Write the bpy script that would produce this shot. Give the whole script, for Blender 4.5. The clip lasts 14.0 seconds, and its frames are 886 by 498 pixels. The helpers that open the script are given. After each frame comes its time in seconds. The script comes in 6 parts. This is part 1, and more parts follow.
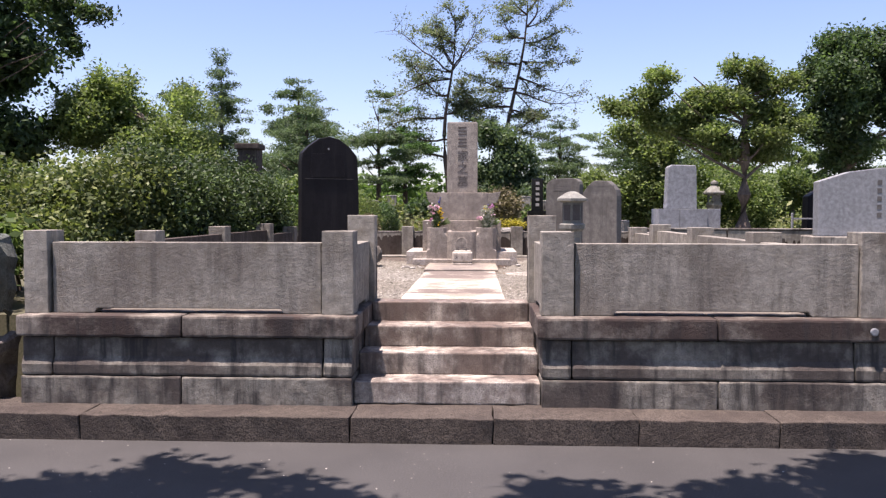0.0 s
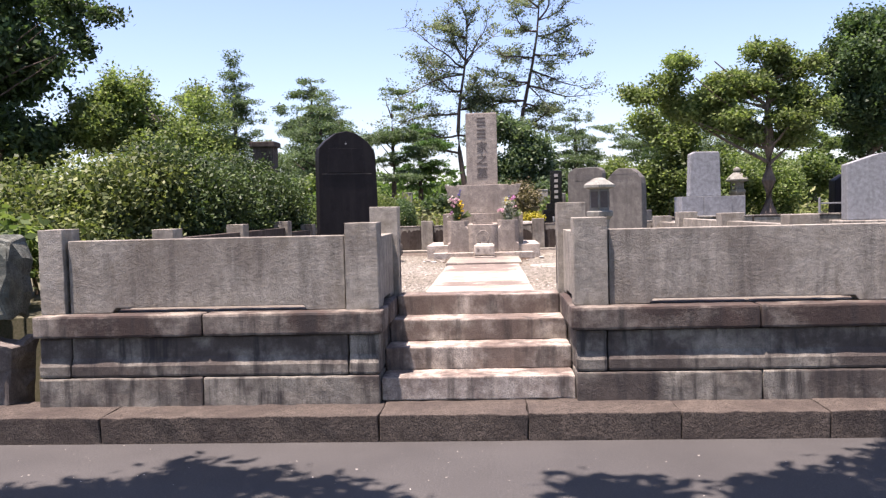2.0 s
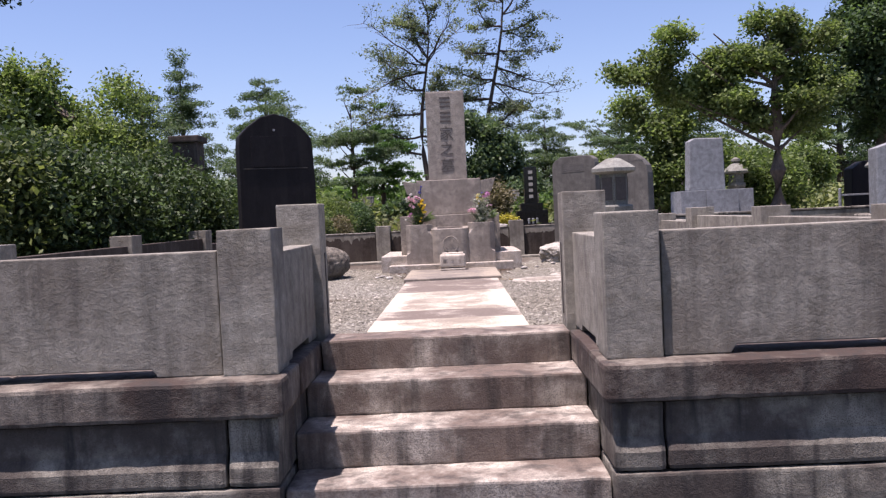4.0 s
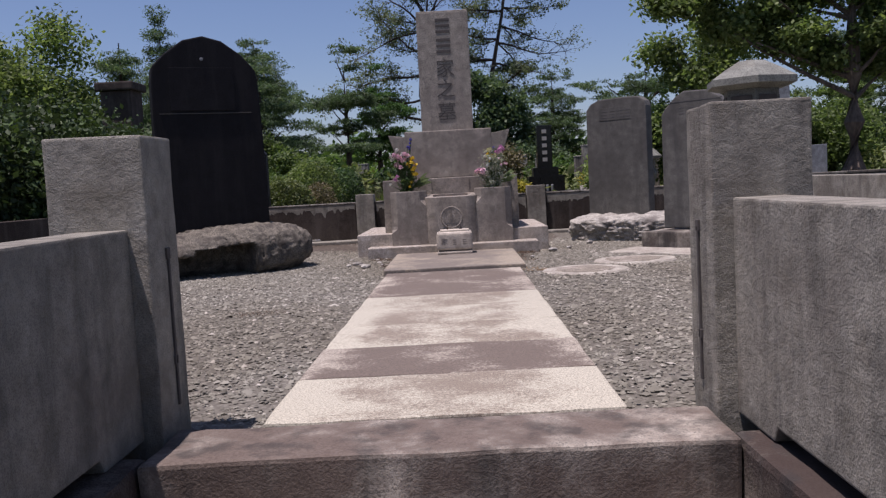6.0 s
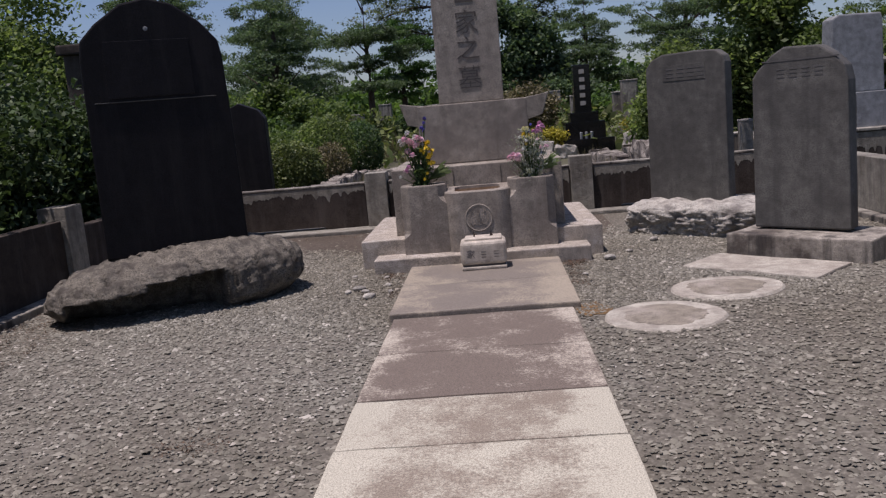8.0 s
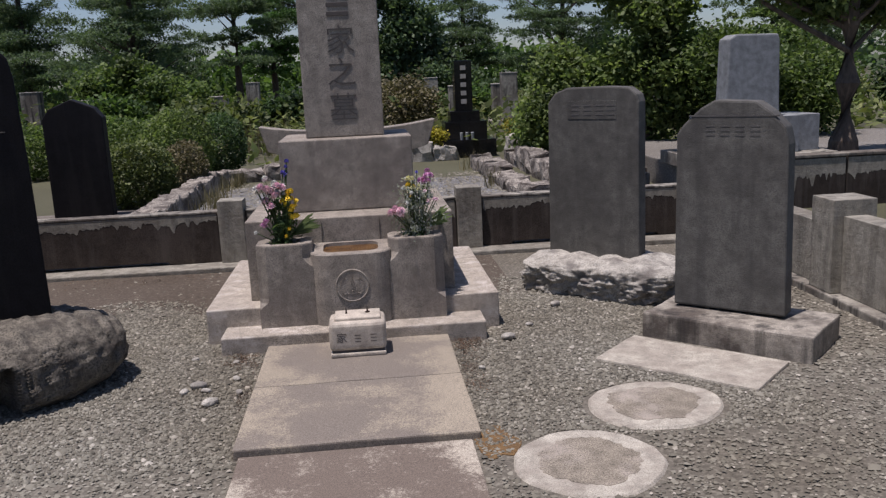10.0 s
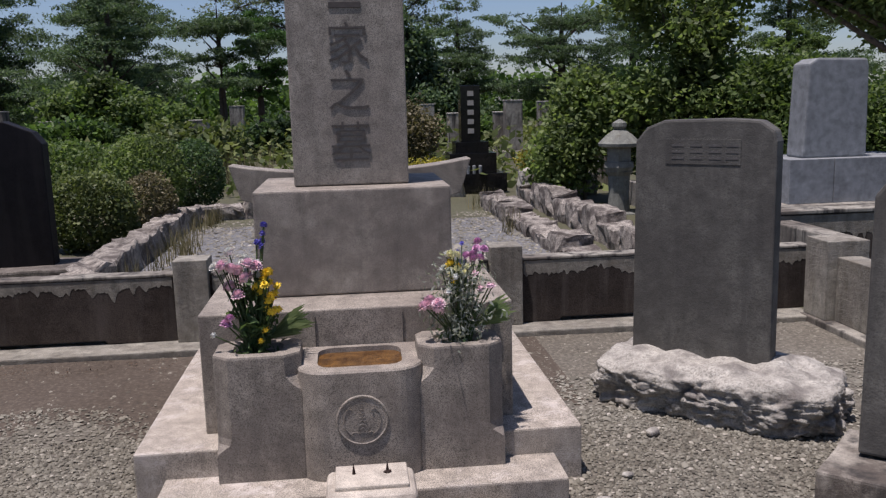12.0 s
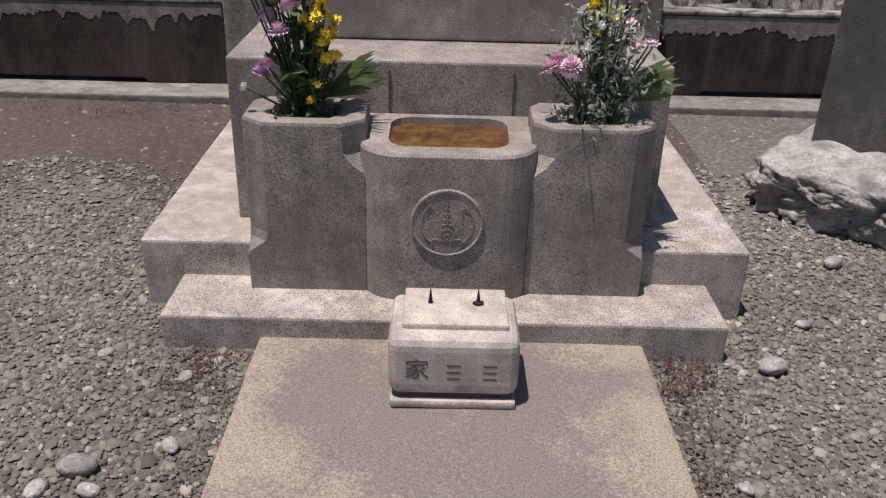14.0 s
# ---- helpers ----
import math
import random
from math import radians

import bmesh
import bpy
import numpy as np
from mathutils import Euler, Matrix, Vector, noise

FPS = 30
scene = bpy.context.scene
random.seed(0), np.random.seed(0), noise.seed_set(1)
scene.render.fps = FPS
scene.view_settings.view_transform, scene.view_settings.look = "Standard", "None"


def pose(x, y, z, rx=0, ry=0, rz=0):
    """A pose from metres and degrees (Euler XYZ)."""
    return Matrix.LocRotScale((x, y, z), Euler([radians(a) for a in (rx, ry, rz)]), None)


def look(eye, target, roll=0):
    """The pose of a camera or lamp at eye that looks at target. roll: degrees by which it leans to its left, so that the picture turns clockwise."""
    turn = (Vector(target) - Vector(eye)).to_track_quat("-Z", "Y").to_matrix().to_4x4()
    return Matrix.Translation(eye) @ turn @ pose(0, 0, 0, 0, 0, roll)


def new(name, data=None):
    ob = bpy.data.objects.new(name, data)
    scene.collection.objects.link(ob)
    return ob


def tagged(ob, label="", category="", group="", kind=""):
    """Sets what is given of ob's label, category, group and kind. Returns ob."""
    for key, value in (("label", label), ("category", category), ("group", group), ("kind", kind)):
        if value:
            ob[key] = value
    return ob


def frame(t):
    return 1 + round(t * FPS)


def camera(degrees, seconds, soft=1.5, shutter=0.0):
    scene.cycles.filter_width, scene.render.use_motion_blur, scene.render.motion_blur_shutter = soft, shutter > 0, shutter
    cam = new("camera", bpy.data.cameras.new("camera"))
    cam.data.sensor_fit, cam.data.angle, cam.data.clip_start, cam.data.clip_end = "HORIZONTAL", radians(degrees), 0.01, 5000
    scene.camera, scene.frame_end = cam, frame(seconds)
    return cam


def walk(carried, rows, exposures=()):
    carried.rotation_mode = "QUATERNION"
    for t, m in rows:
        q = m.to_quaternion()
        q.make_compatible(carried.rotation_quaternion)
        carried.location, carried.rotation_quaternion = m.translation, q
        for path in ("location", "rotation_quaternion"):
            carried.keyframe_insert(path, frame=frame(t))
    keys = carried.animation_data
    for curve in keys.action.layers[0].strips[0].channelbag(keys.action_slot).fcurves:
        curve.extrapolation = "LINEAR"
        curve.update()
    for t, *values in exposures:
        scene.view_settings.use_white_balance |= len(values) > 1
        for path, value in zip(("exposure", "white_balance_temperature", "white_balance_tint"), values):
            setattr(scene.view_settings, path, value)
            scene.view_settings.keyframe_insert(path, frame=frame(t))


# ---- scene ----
cam = camera(55.4, 14.0, 1.3)
PATH = [
    (0, (0.221, 0.668, 1.708), (0.144, 2.664, 1.618), 0.1),
    (0.5, (0.16, 0.668, 1.748), (0.104, 2.665, 1.648), -0.1),
    (1, (0.22, 0.701, 1.689), (0.146, 2.698, 1.607), -0.4),
    (1.5, (0.195, 0.742, 1.682), (0.129, 2.739, 1.595), -1.7),
    (2, (0.121, 0.912, 1.637), (0.007, 2.907, 1.542), -1.4),
    (2.5, (0.211, 1.41, 1.625), (0.157, 3.407, 1.525), -5.6),
    (3, (0.155, 2.058, 1.589), (0.098, 4.055, 1.506), -3.5),
    (3.5, (0.086, 2.745, 1.61), (0.061, 4.743, 1.522), -3.2),
    (4, (0.096, 3.495, 1.578), (0.059, 5.492, 1.493), -2.7),
    (4.2, (0.064, 3.78, 1.583), (0.03, 5.778, 1.498), -2.8),
    (6.3, (0.083, 6.68, 1.502), (0.031, 8.672, 1.332), -3.3),
    (6.5, (0.054, 6.925, 1.557), (-0.02, 8.916, 1.378), -3.7),
    (7, (0.048, 7.292, 1.713), (-0.054, 9.278, 1.495), -4.0),
    (7.5, (0.137, 7.634, 1.847), (0.02, 9.614, 1.596), -4.6),
    (7.7, (0.119, 7.759, 1.886), (-0.011, 9.735, 1.6), -5.0),
    (9.8, (0.118, 8.965, 2.352), (0.182, 10.926, 1.963), -2.7),
    (10, (0.124, 9.076, 2.365), (0.292, 11.028, 1.963), -2.6),
    (10.5, (0.144, 9.52, 2.362), (0.374, 11.468, 1.971), -1.0),
    (11, (0.022, 10.005, 2.341), (0.185, 11.965, 1.979), -0.8),
    (11.5, (-0.011, 10.412, 2.346), (0.145, 12.372, 1.983), -1.6),
    (12, (-0.001, 10.858, 2.356), (0.207, 12.818, 2.014), -1.5),
    (12.5, (-0.111, 11.277, 2.347), (0.08, 13.238, 2.003), 0.7),
    (13, (-0.096, 11.587, 2.309), (0.045, 13.535, 1.881), -0.1),
    (13.5, (-0.021, 11.821, 2.216), (0.034, 13.699, 1.53), 0.2),
    (14, (-0.023, 11.832, 2.129), (-0.011, 13.625, 1.242), 1.5),
]
EXPOSURES = [(0.0, 1.23, 6650, 29), (1.0, 1.31, 6680, 28), (2.0, 1.53, 6800, 29), (2.6, 1.39, 6720, 29), (4.2, 0.79, 6350, 31), (6.2, -0.02, 6220, 27), (7.7, -0.18, 6250, 26), (9.8, -0.08, 6250, 21), (11.5, -0.04, 6200, 22), (13.0, 0.14, 6250, 21), (14.0, 0.02, 6300, 19)]
walk(cam, [(t, look(eye, target, roll)) for t, eye, target, roll in PATH], EXPOSURES)

# ---- light ----
SUN_AZ = Vector((-0.20, -0.125, 1.0)).normalized()   # towards the sun
world = bpy.data.worlds.new("sky")
scene.world = world
world.use_nodes = True
wn = world.node_tree.nodes
sky = wn.new("ShaderNodeTexSky")
sky.sky_type, sky.sun_disc = "NISHITA", False
sky.sun_elevation = math.asin(SUN_AZ.z)
sky.sun_rotation = math.atan2(SUN_AZ.x, SUN_AZ.y)
sky.air_density, sky.dust_density, sky.ozone_density = 1.0, 0.8, 4.0
wn["Background"].inputs["Strength"].default_value = 0.088
world.node_tree.links.new(sky.outputs[0], wn["Background"].inputs["Color"])
sun_data = bpy.data.lights.new("sun", "SUN")
sun_data.energy, sun_data.angle, sun_data.color = 5.0, radians(0.53), (1.0, 0.95, 0.87)
sun = new("sun", sun_data)
sun.matrix_world = look(SUN_AZ * 60, (0, 0, 0))

# ---- materials ----
def nodes_of(name):
    m = bpy.data.materials.new(name)
    m.use_nodes = True
    return m, m.node_tree.nodes, m.node_tree.links, m.node_tree.nodes["Principled BSDF"]


def tex_noise(n, l, scale, detail=4.0, rough=0.6, stretch=(1, 1, 1), shift=None):
    geo = n.new("ShaderNodeNewGeometry")
    mp = n.new("ShaderNodeMapping")
    mp.inputs["Scale"].default_value = stretch
    l.new(geo.outputs["Position"], mp.inputs["Vector"])
    if shift:
        far = n.new("ShaderNodeMath")
        far.operation = "MULTIPLY"
        far.inputs[1].default_value = 37.0
        l.new(shift, far.inputs[0])
        l.new(far.outputs[0], mp.inputs["Location"])
    t = n.new("ShaderNodeTexNoise")
    t.inputs["Scale"].default_value, t.inputs["Detail"].default_value, t.inputs["Roughness"].default_value = scale, detail, rough
    l.new(mp.outputs[0], t.inputs["Vector"])
    return t.outputs["Fac"]


def ramp(n, l, fac, stops):
    r = n.new("ShaderNodeValToRGB")
    els = r.color_ramp.elements
    while len(els) < len(stops):
        els.new(0.5)
    for e, (p, c) in zip(els, stops):
        e.position, e.color = p, (*c, 1) if len(c) == 3 else c
    l.new(fac, r.inputs[0])
    return r.outputs[0]


def mix(n, l, mode, fac, a, b):
    m = n.new("ShaderNodeMix")
    m.data_type, m.blend_type = "RGBA", mode
    if isinstance(fac, float):
        m.inputs[0].default_value = fac
    else:
        l.new(fac, m.inputs[0])
    for s, v in ((6, a), (7, b)):
        if isinstance(v, tuple):
            m.inputs[s].default_value = (*v, 1)
        else:
            l.new(v, m.inputs[s])
    return m.outputs[2]


def grey(v):
    return (v, v, v)


def stone(name, col, speck=0.35, scale=220.0, stain=0.4, stain_col=(0.05, 0.045, 0.042), stain_scale=2.2, streak=0.0, moss=0.0, rough=0.75, bump=0.25, coarse=0.0, vary=0.12, cover=0.47, streak_col=(0.035, 0.032, 0.03)):
    """Granite: mineral grain, broad stains, optional drip streaks."""
    m, n, l, p = nodes_of(name)
    col = (col[0] * 0.975, col[1], col[2] * 0.95)
    fine = tex_noise(n, l, scale, 2.0, 0.7)
    grain = ramp(n, l, fine, [(0.38, grey(1 - speck)), (0.5, grey(1.0)), (0.61, grey(1 + 0.5 * speck))])
    c = mix(n, l, "MULTIPLY", 1.0, col, grain)
    mid = tex_noise(n, l, 14.0, 5.0, 0.65)
    c = mix(n, l, "MULTIPLY", 1.0, c, ramp(n, l, mid, [(0.32, grey(0.68)), (0.68, grey(1.18))]))
    oi = n.new("ShaderNodeObjectInfo")
    c = mix(n, l, "MULTIPLY", 1.0, c, ramp(n, l, oi.outputs["Random"], [(0.0, grey(1 - vary)), (1.0, grey(1 + 0.6 * vary))]))
    if stain:
        big = tex_noise(n, l, stain_scale, 7.0, 0.68, shift=oi.outputs["Random"])
        edge = n.new("ShaderNodeMath")
        edge.operation = "MULTIPLY_ADD"
        edge.inputs[1].default_value = 0.30
        l.new(fine, edge.inputs[0])
        l.new(big, edge.inputs[2])
        f = ramp(n, l, edge.outputs[0], [(cover + 0.15, grey(0.0)), (cover + 0.29, grey(stain))])
        c = mix(n, l, "MIX", f, c, stain_col)
    if streak:
        st = tex_noise(n, l, 6.0, 5.0, 0.6, (1.6, 1.6, 0.16), shift=oi.outputs["Random"])
        f = ramp(n, l, st, [(0.5, grey(0.0)), (0.64, grey(streak))])
        c = mix(n, l, "MIX", f, c, streak_col)
    if moss:
        ms = tex_noise(n, l, 5.0, 6.0, 0.7)
        f = ramp(n, l, ms, [(0.52, grey(0.0)), (0.68, grey(moss))])
        c = mix(n, l, "MIX", f, c, (0.11, 0.085, 0.05))
    l.new(c, p.inputs["Base Color"])
    p.inputs["Roughness"].default_value = rough
    p.inputs["Specular IOR Level"].default_value = 0.3
    b = n.new("ShaderNodeBump")
    b.inputs["Strength"].default_value, b.inputs["Distance"].default_value = bump, 0.004
    h = fine
    if coarse:
        add = n.new("ShaderNodeMath")
        add.operation = "MULTIPLY_ADD"
        add.inputs[1].default_value = coarse
        l.new(tex_noise(n, l, 38.0, 5.0, 0.7), add.inputs[0])
        l.new(fine, add.inputs[2])
        h = add.outputs[0]
    l.new(h, b.inputs["Height"])
    l.new(b.outputs[0], p.inputs["Normal"])
    return m


def track_stone(name, col, worn, middle, rim, amount):
    """Paving granite with a grainy brown worn track along its middle and paler margins."""
    m, n, l, p = nodes_of(name)
    col = (col[0] * 0.97, col[1], col[2] * 0.95)
    fine = tex_noise(n, l, 190.0, 3.0, 0.75)
    c = mix(n, l, "MULTIPLY", 1.0, col, ramp(n, l, fine, [(0.38, grey(0.55)), (0.5, grey(1.0)), (0.62, grey(1.28))]))
    oi = n.new("ShaderNodeObjectInfo")
    c = mix(n, l, "MULTIPLY", 1.0, c, ramp(n, l, oi.outputs["Random"], [(0.0, grey(0.9)), (1.0, grey(1.06))]))
    geo, sep = n.new("ShaderNodeNewGeometry"), n.new("ShaderNodeSeparateXYZ")
    l.new(geo.outputs["Position"], sep.inputs[0])
    side = n.new("ShaderNodeMath")
    side.operation = "ABSOLUTE"
    l.new(sep.outputs[0], side.inputs[0])
    lane = ramp(n, l, side.outputs[0], [(0.0, grey(middle)), (0.30, grey(middle - 0.02)), (rim, grey(middle - 0.26))])
    big = tex_noise(n, l, 3.2, 6.0, 0.65, shift=oi.outputs["Random"])
    total = None
    for src, w in ((big, 1.15), (tex_noise(n, l, 75.0, 3.0, 0.7), 0.6)):
        add = n.new("ShaderNodeMath")
        add.operation = "MULTIPLY_ADD"
        add.inputs[1].default_value = w
        l.new(src, add.inputs[0])
        l.new(total or lane, add.inputs[2])
        total = add.outputs[0]
    shiftv = n.new("ShaderNodeMath")
    shiftv.operation = "SUBTRACT"
    shiftv.inputs[1].default_value = 0.725
    l.new(total, shiftv.inputs[0])
    f = ramp(n, l, shiftv.outputs[0], [(0.52, grey(0.0)), (0.72, grey(amount))])
    c = mix(n, l, "MIX", f, c, mix(n, l, "MULTIPLY", 1.0, worn, ramp(n, l, fine, [(0.36, grey(0.7)), (0.62, grey(1.3))])))
    l.new(c, p.inputs["Base Color"])
    p.inputs["Roughness"].default_value, p.inputs["Specular IOR Level"].default_value = 0.75, 0.3
    b = n.new("ShaderNodeBump")
    b.inputs["Strength"].default_value, b.inputs["Distance"].default_value = 0.25, 0.004
    l.new(tex_noise(n, l, 75.0, 4.0, 0.7), b.inputs["Height"])
    l.new(b.outputs[0], p.inputs["Normal"])
    return m


def plain(name, col, rough=0.6, metal=0.0, spec=0.4):
    m, n, l, p = nodes_of(name)
    c = mix(n, l, "MULTIPLY", 1.0, col, ramp(n, l, tex_noise(n, l, 40.0), [(0.3, grey(0.8)), (0.7, grey(1.15))]))
    l.new(c, p.inputs["Base Color"])
    p.inputs["Roughness"].default_value, p.inputs["Metallic"].default_value, p.inputs["Specular IOR Level"].default_value = rough, metal, spec
    return m


def leaf(name, dark, light, through_light=0.35, rough=0.52):
    m, n, l, p = nodes_of(name)
    geo = n.new("ShaderNodeNewGeometry")
    c = ramp(n, l, geo.outputs["Random Per Island"], [(0.0, dark), (0.7, tuple((a + b) / 2 for a, b in zip(dark, light))), (1.0, light)])
    c = mix(n, l, "MULTIPLY", 1.0, c, ramp(n, l, tex_noise(n, l, 1.1, 3.0), [(0.32, grey(0.52)), (0.68, grey(1.38))]))
    c = mix(n, l, "MIX", 0.10, c, (0.13, 0.135, 0.12))
    l.new(c, p.inputs["Base Color"])
    p.inputs["Roughness"].default_value, p.inputs["Specular IOR Level"].default_value = rough, 0.22
    tr = n.new("ShaderNodeBsdfTranslucent")
    l.new(mix(n, l, "MULTIPLY", 1.0, c, (1.3, 1.45, 0.8)), tr.inputs["Color"])
    ms = n.new("ShaderNodeMixShader")
    ms.inputs[0].default_value = through_light
    l.new(p.outputs[0], ms.inputs[1])
    l.new(tr.outputs[0], ms.inputs[2])
    l.new(ms.outputs[0], n["Material Output"].inputs["Surface"])
    return m


def bark(name, col):
    m, n, l, p = nodes_of(name)
    f = tex_noise(n, l, 18.0, 6.0, 0.7, (1, 1, 0.25))
    l.new(mix(n, l, "MULTIPLY", 1.0, col, ramp(n, l, f, [(0.3, grey(0.45)), (0.7, grey(1.4))])), p.inputs["Base Color"])
    p.inputs["Roughness"].default_value = 0.9
    b = n.new("ShaderNodeBump")
    b.inputs["Strength"].default_value, b.inputs["Distance"].default_value = 0.7, 0.03
    l.new(f, b.inputs["Height"])
    l.new(b.outputs[0], p.inputs["Normal"])
    return m


M_FENCE = stone("fence granite", (0.31, 0.283, 0.248), 0.26, 260, 0.55, (0.12, 0.10, 0.08), 1.6, 0.35, 0.3, 0.85, 0.75, 3.2)
M_BASE = stone("base granite", (0.262, 0.238, 0.205), 0.45, 150, 0.85, (0.045, 0.034, 0.03), 1.5, 0.85, 0.0, 0.85, 0.8, 1.8, 0.12, 0.42)
M_PLINTH = stone("plinth granite", (0.38, 0.335, 0.295), 0.35, 170, 0.85, (0.06, 0.047, 0.04), 2.6, 0.8, 0.0, 0.85, 0.6, 1.2, 0.1, 0.47)
M_CAP = stone("cap granite", (0.25, 0.215, 0.185), 0.45, 150, 0.95, (0.045, 0.030, 0.025), 1.5, 0.7, 0.0, 0.85, 0.8, 1.8, 0.12, 0.40)
M_STEP = stone("step granite", (0.44, 0.385, 0.34), 0.5, 130, 0.85, (0.10, 0.07, 0.056), 2.0, 0.6, 0.0, 0.8, 0.6, 1.4, 0.12, 0.41)
M_PAVE = track_stone("paving granite", (0.47, 0.425, 0.355), (0.15, 0.108, 0.08), 0.49, 0.44, 0.72)
M_DAMP = track_stone("damp paving granite", (0.43, 0.37, 0.315), (0.125, 0.097, 0.078), 0.66, 0.54, 0.92)
M_SLAB = track_stone("raised slab granite", (0.33, 0.275, 0.22), (0.165, 0.142, 0.12), 0.56, 0.60, 0.9)
M_MONU = stone("monument granite", (0.335, 0.288, 0.252), 0.60, 300, 0.5, (0.16, 0.132, 0.112), 3.0, 0.2, 0.0, 0.7, 0.16, 0.5, 0.06)
# Lichen for the ledge; its paleness also stands for sunlight on the plinth.
M_LEDGE = stone("lichened ledge and sunlit plinth granite", (0.385, 0.33, 0.287), 0.60, 290, 0.55, (0.62, 0.56, 0.51), 7.0, 0.0, 0.0, 0.8, 0.22, 0.8, 0.05, 0.52)
M_STELE = stone("stele granite", (0.33, 0.29, 0.256), 0.60, 290, 0.4, (0.17, 0.142, 0.122), 2.4, 0.25, 0.0, 0.7, 0.18, 0.5, 0.05)
M_PINK = stone("candle stand granite", (0.53, 0.46, 0.40), 0.36, 300, 0.3, (0.24, 0.20, 0.17), 5.0, 0.0, 0.0, 0.75, 0.3, 0.8)
M_KERB = stone("kerb stone", (0.088, 0.070, 0.059), 0.6, 90, 0.6, (0.035, 0.027, 0.023), 2.5, 0.0, 0.0, 0.9, 1.0, 3.0)
M_BACK = stone("back wall concrete", (0.34, 0.31, 0.275), 0.25, 120, 0.7, (0.055, 0.04, 0.033), 1.3, 0.95, 0.0, 0.9, 0.5, 1.0, 0.12, 0.44)
# Grime of the back walls; on the left fence it paints the hedge's shade.
M_GRIME_SHADE = stone("grimy and shade-dark wall concrete", (0.048, 0.036, 0.030), 0.3, 120, 0.35, (0.11, 0.09, 0.076), 1.6, 0.25, 0.0, 0.9, 0.5, 1.0, 0.12, 0.52, (0.15, 0.13, 0.115))
M_SLATE = stone("slate stele stone", (0.128, 0.12, 0.112), 0.25, 120, 0.6, (0.06, 0.056, 0.051), 2.4, 0.5, 0.0, 0.65, 0.35, 0.9, 0.08, 0.45, (0.058, 0.055, 0.051))
M_BLACK = stone("black stele stone", (0.009, 0.008, 0.010), 0.3, 120, 0.3, (0.016, 0.014, 0.016), 1.8, 0.2, 0.0, 0.6, 0.3, 0.8)
M_BLACK.node_tree.nodes["Principled BSDF"].inputs["Specular IOR Level"].default_value = 0.18
M_POLISH = stone("polished black granite", (0.012, 0.012, 0.013), 0.3, 300, 0.0, rough=0.12, bump=0.0)
M_GREYST = stone("blue grey granite", (0.265, 0.27, 0.29), 0.25, 200, 0.12, (0.16, 0.16, 0.165), 1.8, 0.1, 0.0, 0.7, 0.3, 0.4)
M_ROCK = stone("boulder stone", (0.17, 0.148, 0.125), 0.5, 90, 0.75, (0.05, 0.042, 0.036), 8.0, 0.5, 0.0, 0.9, 1.0, 3.0, 0.12, 0.48)
M_ROCKW = stone("pale rough stone", (0.46, 0.42, 0.385), 0.3, 90, 0.65, (0.10, 0.085, 0.078), 7.0, 0.0, 0.0, 0.9, 1.0, 3.0, 0.12, 0.49)
M_ROCKCUT = stone("rough split stone", (0.20, 0.172, 0.155), 0.4, 70, 0.7, (0.06, 0.05, 0.044), 5.0, 0.0, 0.0, 0.9, 0.8, 2.0, 0.2, 0.45)
M_DISC = stone("stepping stone granite", (0.50, 0.45, 0.395), 0.4, 170, 0.45, (0.19, 0.152, 0.125), 3.0, 0.0, 0.0, 0.85, 0.5, 1.2, 0.1, 0.435)
M_MOSSY = stone("mossy rock face", (0.15, 0.16, 0.14), 0.4, 70, 0.7, (0.05, 0.062, 0.052), 4.0, 0.3, 0.3, 0.9, 1.0, 3.0, 0.2, 0.45)
M_DISCC = stone("trodden stone", (0.245, 0.208, 0.172), 0.5, 150, 0.55, (0.42, 0.37, 0.32), 4.0, 0.0, 0.0, 0.85, 0.6, 1.4, 0.1, 0.50)
M_RUBBLE = stone("weathered border stone", (0.36, 0.315, 0.285), 0.5, 80, 0.85, (0.06, 0.048, 0.043), 7.0, 0.0, 0.0, 0.9, 1.0, 3.0, 0.2, 0.45)
M_LANT = stone("lantern granite", (0.225, 0.225, 0.205), 0.4, 180, 0.4, (0.12, 0.11, 0.10), 3.0, 0.2, 0.3, 0.85, 0.4, 0.8)
# Also paints the shade of the stand's neck, the gate slots and lantern openings.
M_CARVE = plain("inscription cut and recess shade", (0.085, 0.075, 0.068), 0.9)
M_CARVE2 = plain("shallow inscription cut and recess shade", (0.10, 0.095, 0.09), 0.9)
M_GOLD = plain("faded gilt", (0.35, 0.33, 0.3), 0.6)
M_RUST = plain("rusted iron", (0.035, 0.02, 0.015), 0.8, 0.4)
M_BARK = bark("tree bark", (0.13, 0.10, 0.075))
M_BARKD = bark("dark pine bark", (0.07, 0.05, 0.04))
M_STEM = leaf("flower stems", (0.05, 0.09, 0.03), (0.14, 0.20, 0.08), 0.25)
M_GREYLEAF = leaf("grey green leaves", (0.24, 0.265, 0.215), (0.52, 0.54, 0.47), 0.3)
M_FROND = leaf("palm frond blades", (0.10, 0.15, 0.05), (0.22, 0.28, 0.11), 0.3)
M_FLOWLEAF = leaf("flower leaves", (0.05, 0.10, 0.03), (0.16, 0.25, 0.08), 0.3)
M_LITTER = leaf("brown leaf litter", (0.06, 0.036, 0.022), (0.17, 0.10, 0.06), 0.1)
M_LEAF = leaf("garden leaves", (0.036, 0.078, 0.016), (0.145, 0.235, 0.052), 0.4)
M_HEDGE = leaf("hedge leaves", (0.018, 0.038, 0.010), (0.075, 0.12, 0.028), 0.2)
M_LEAFM = leaf("mid green leaves", (0.048, 0.088, 0.022), (0.175, 0.235, 0.064), 0.38)
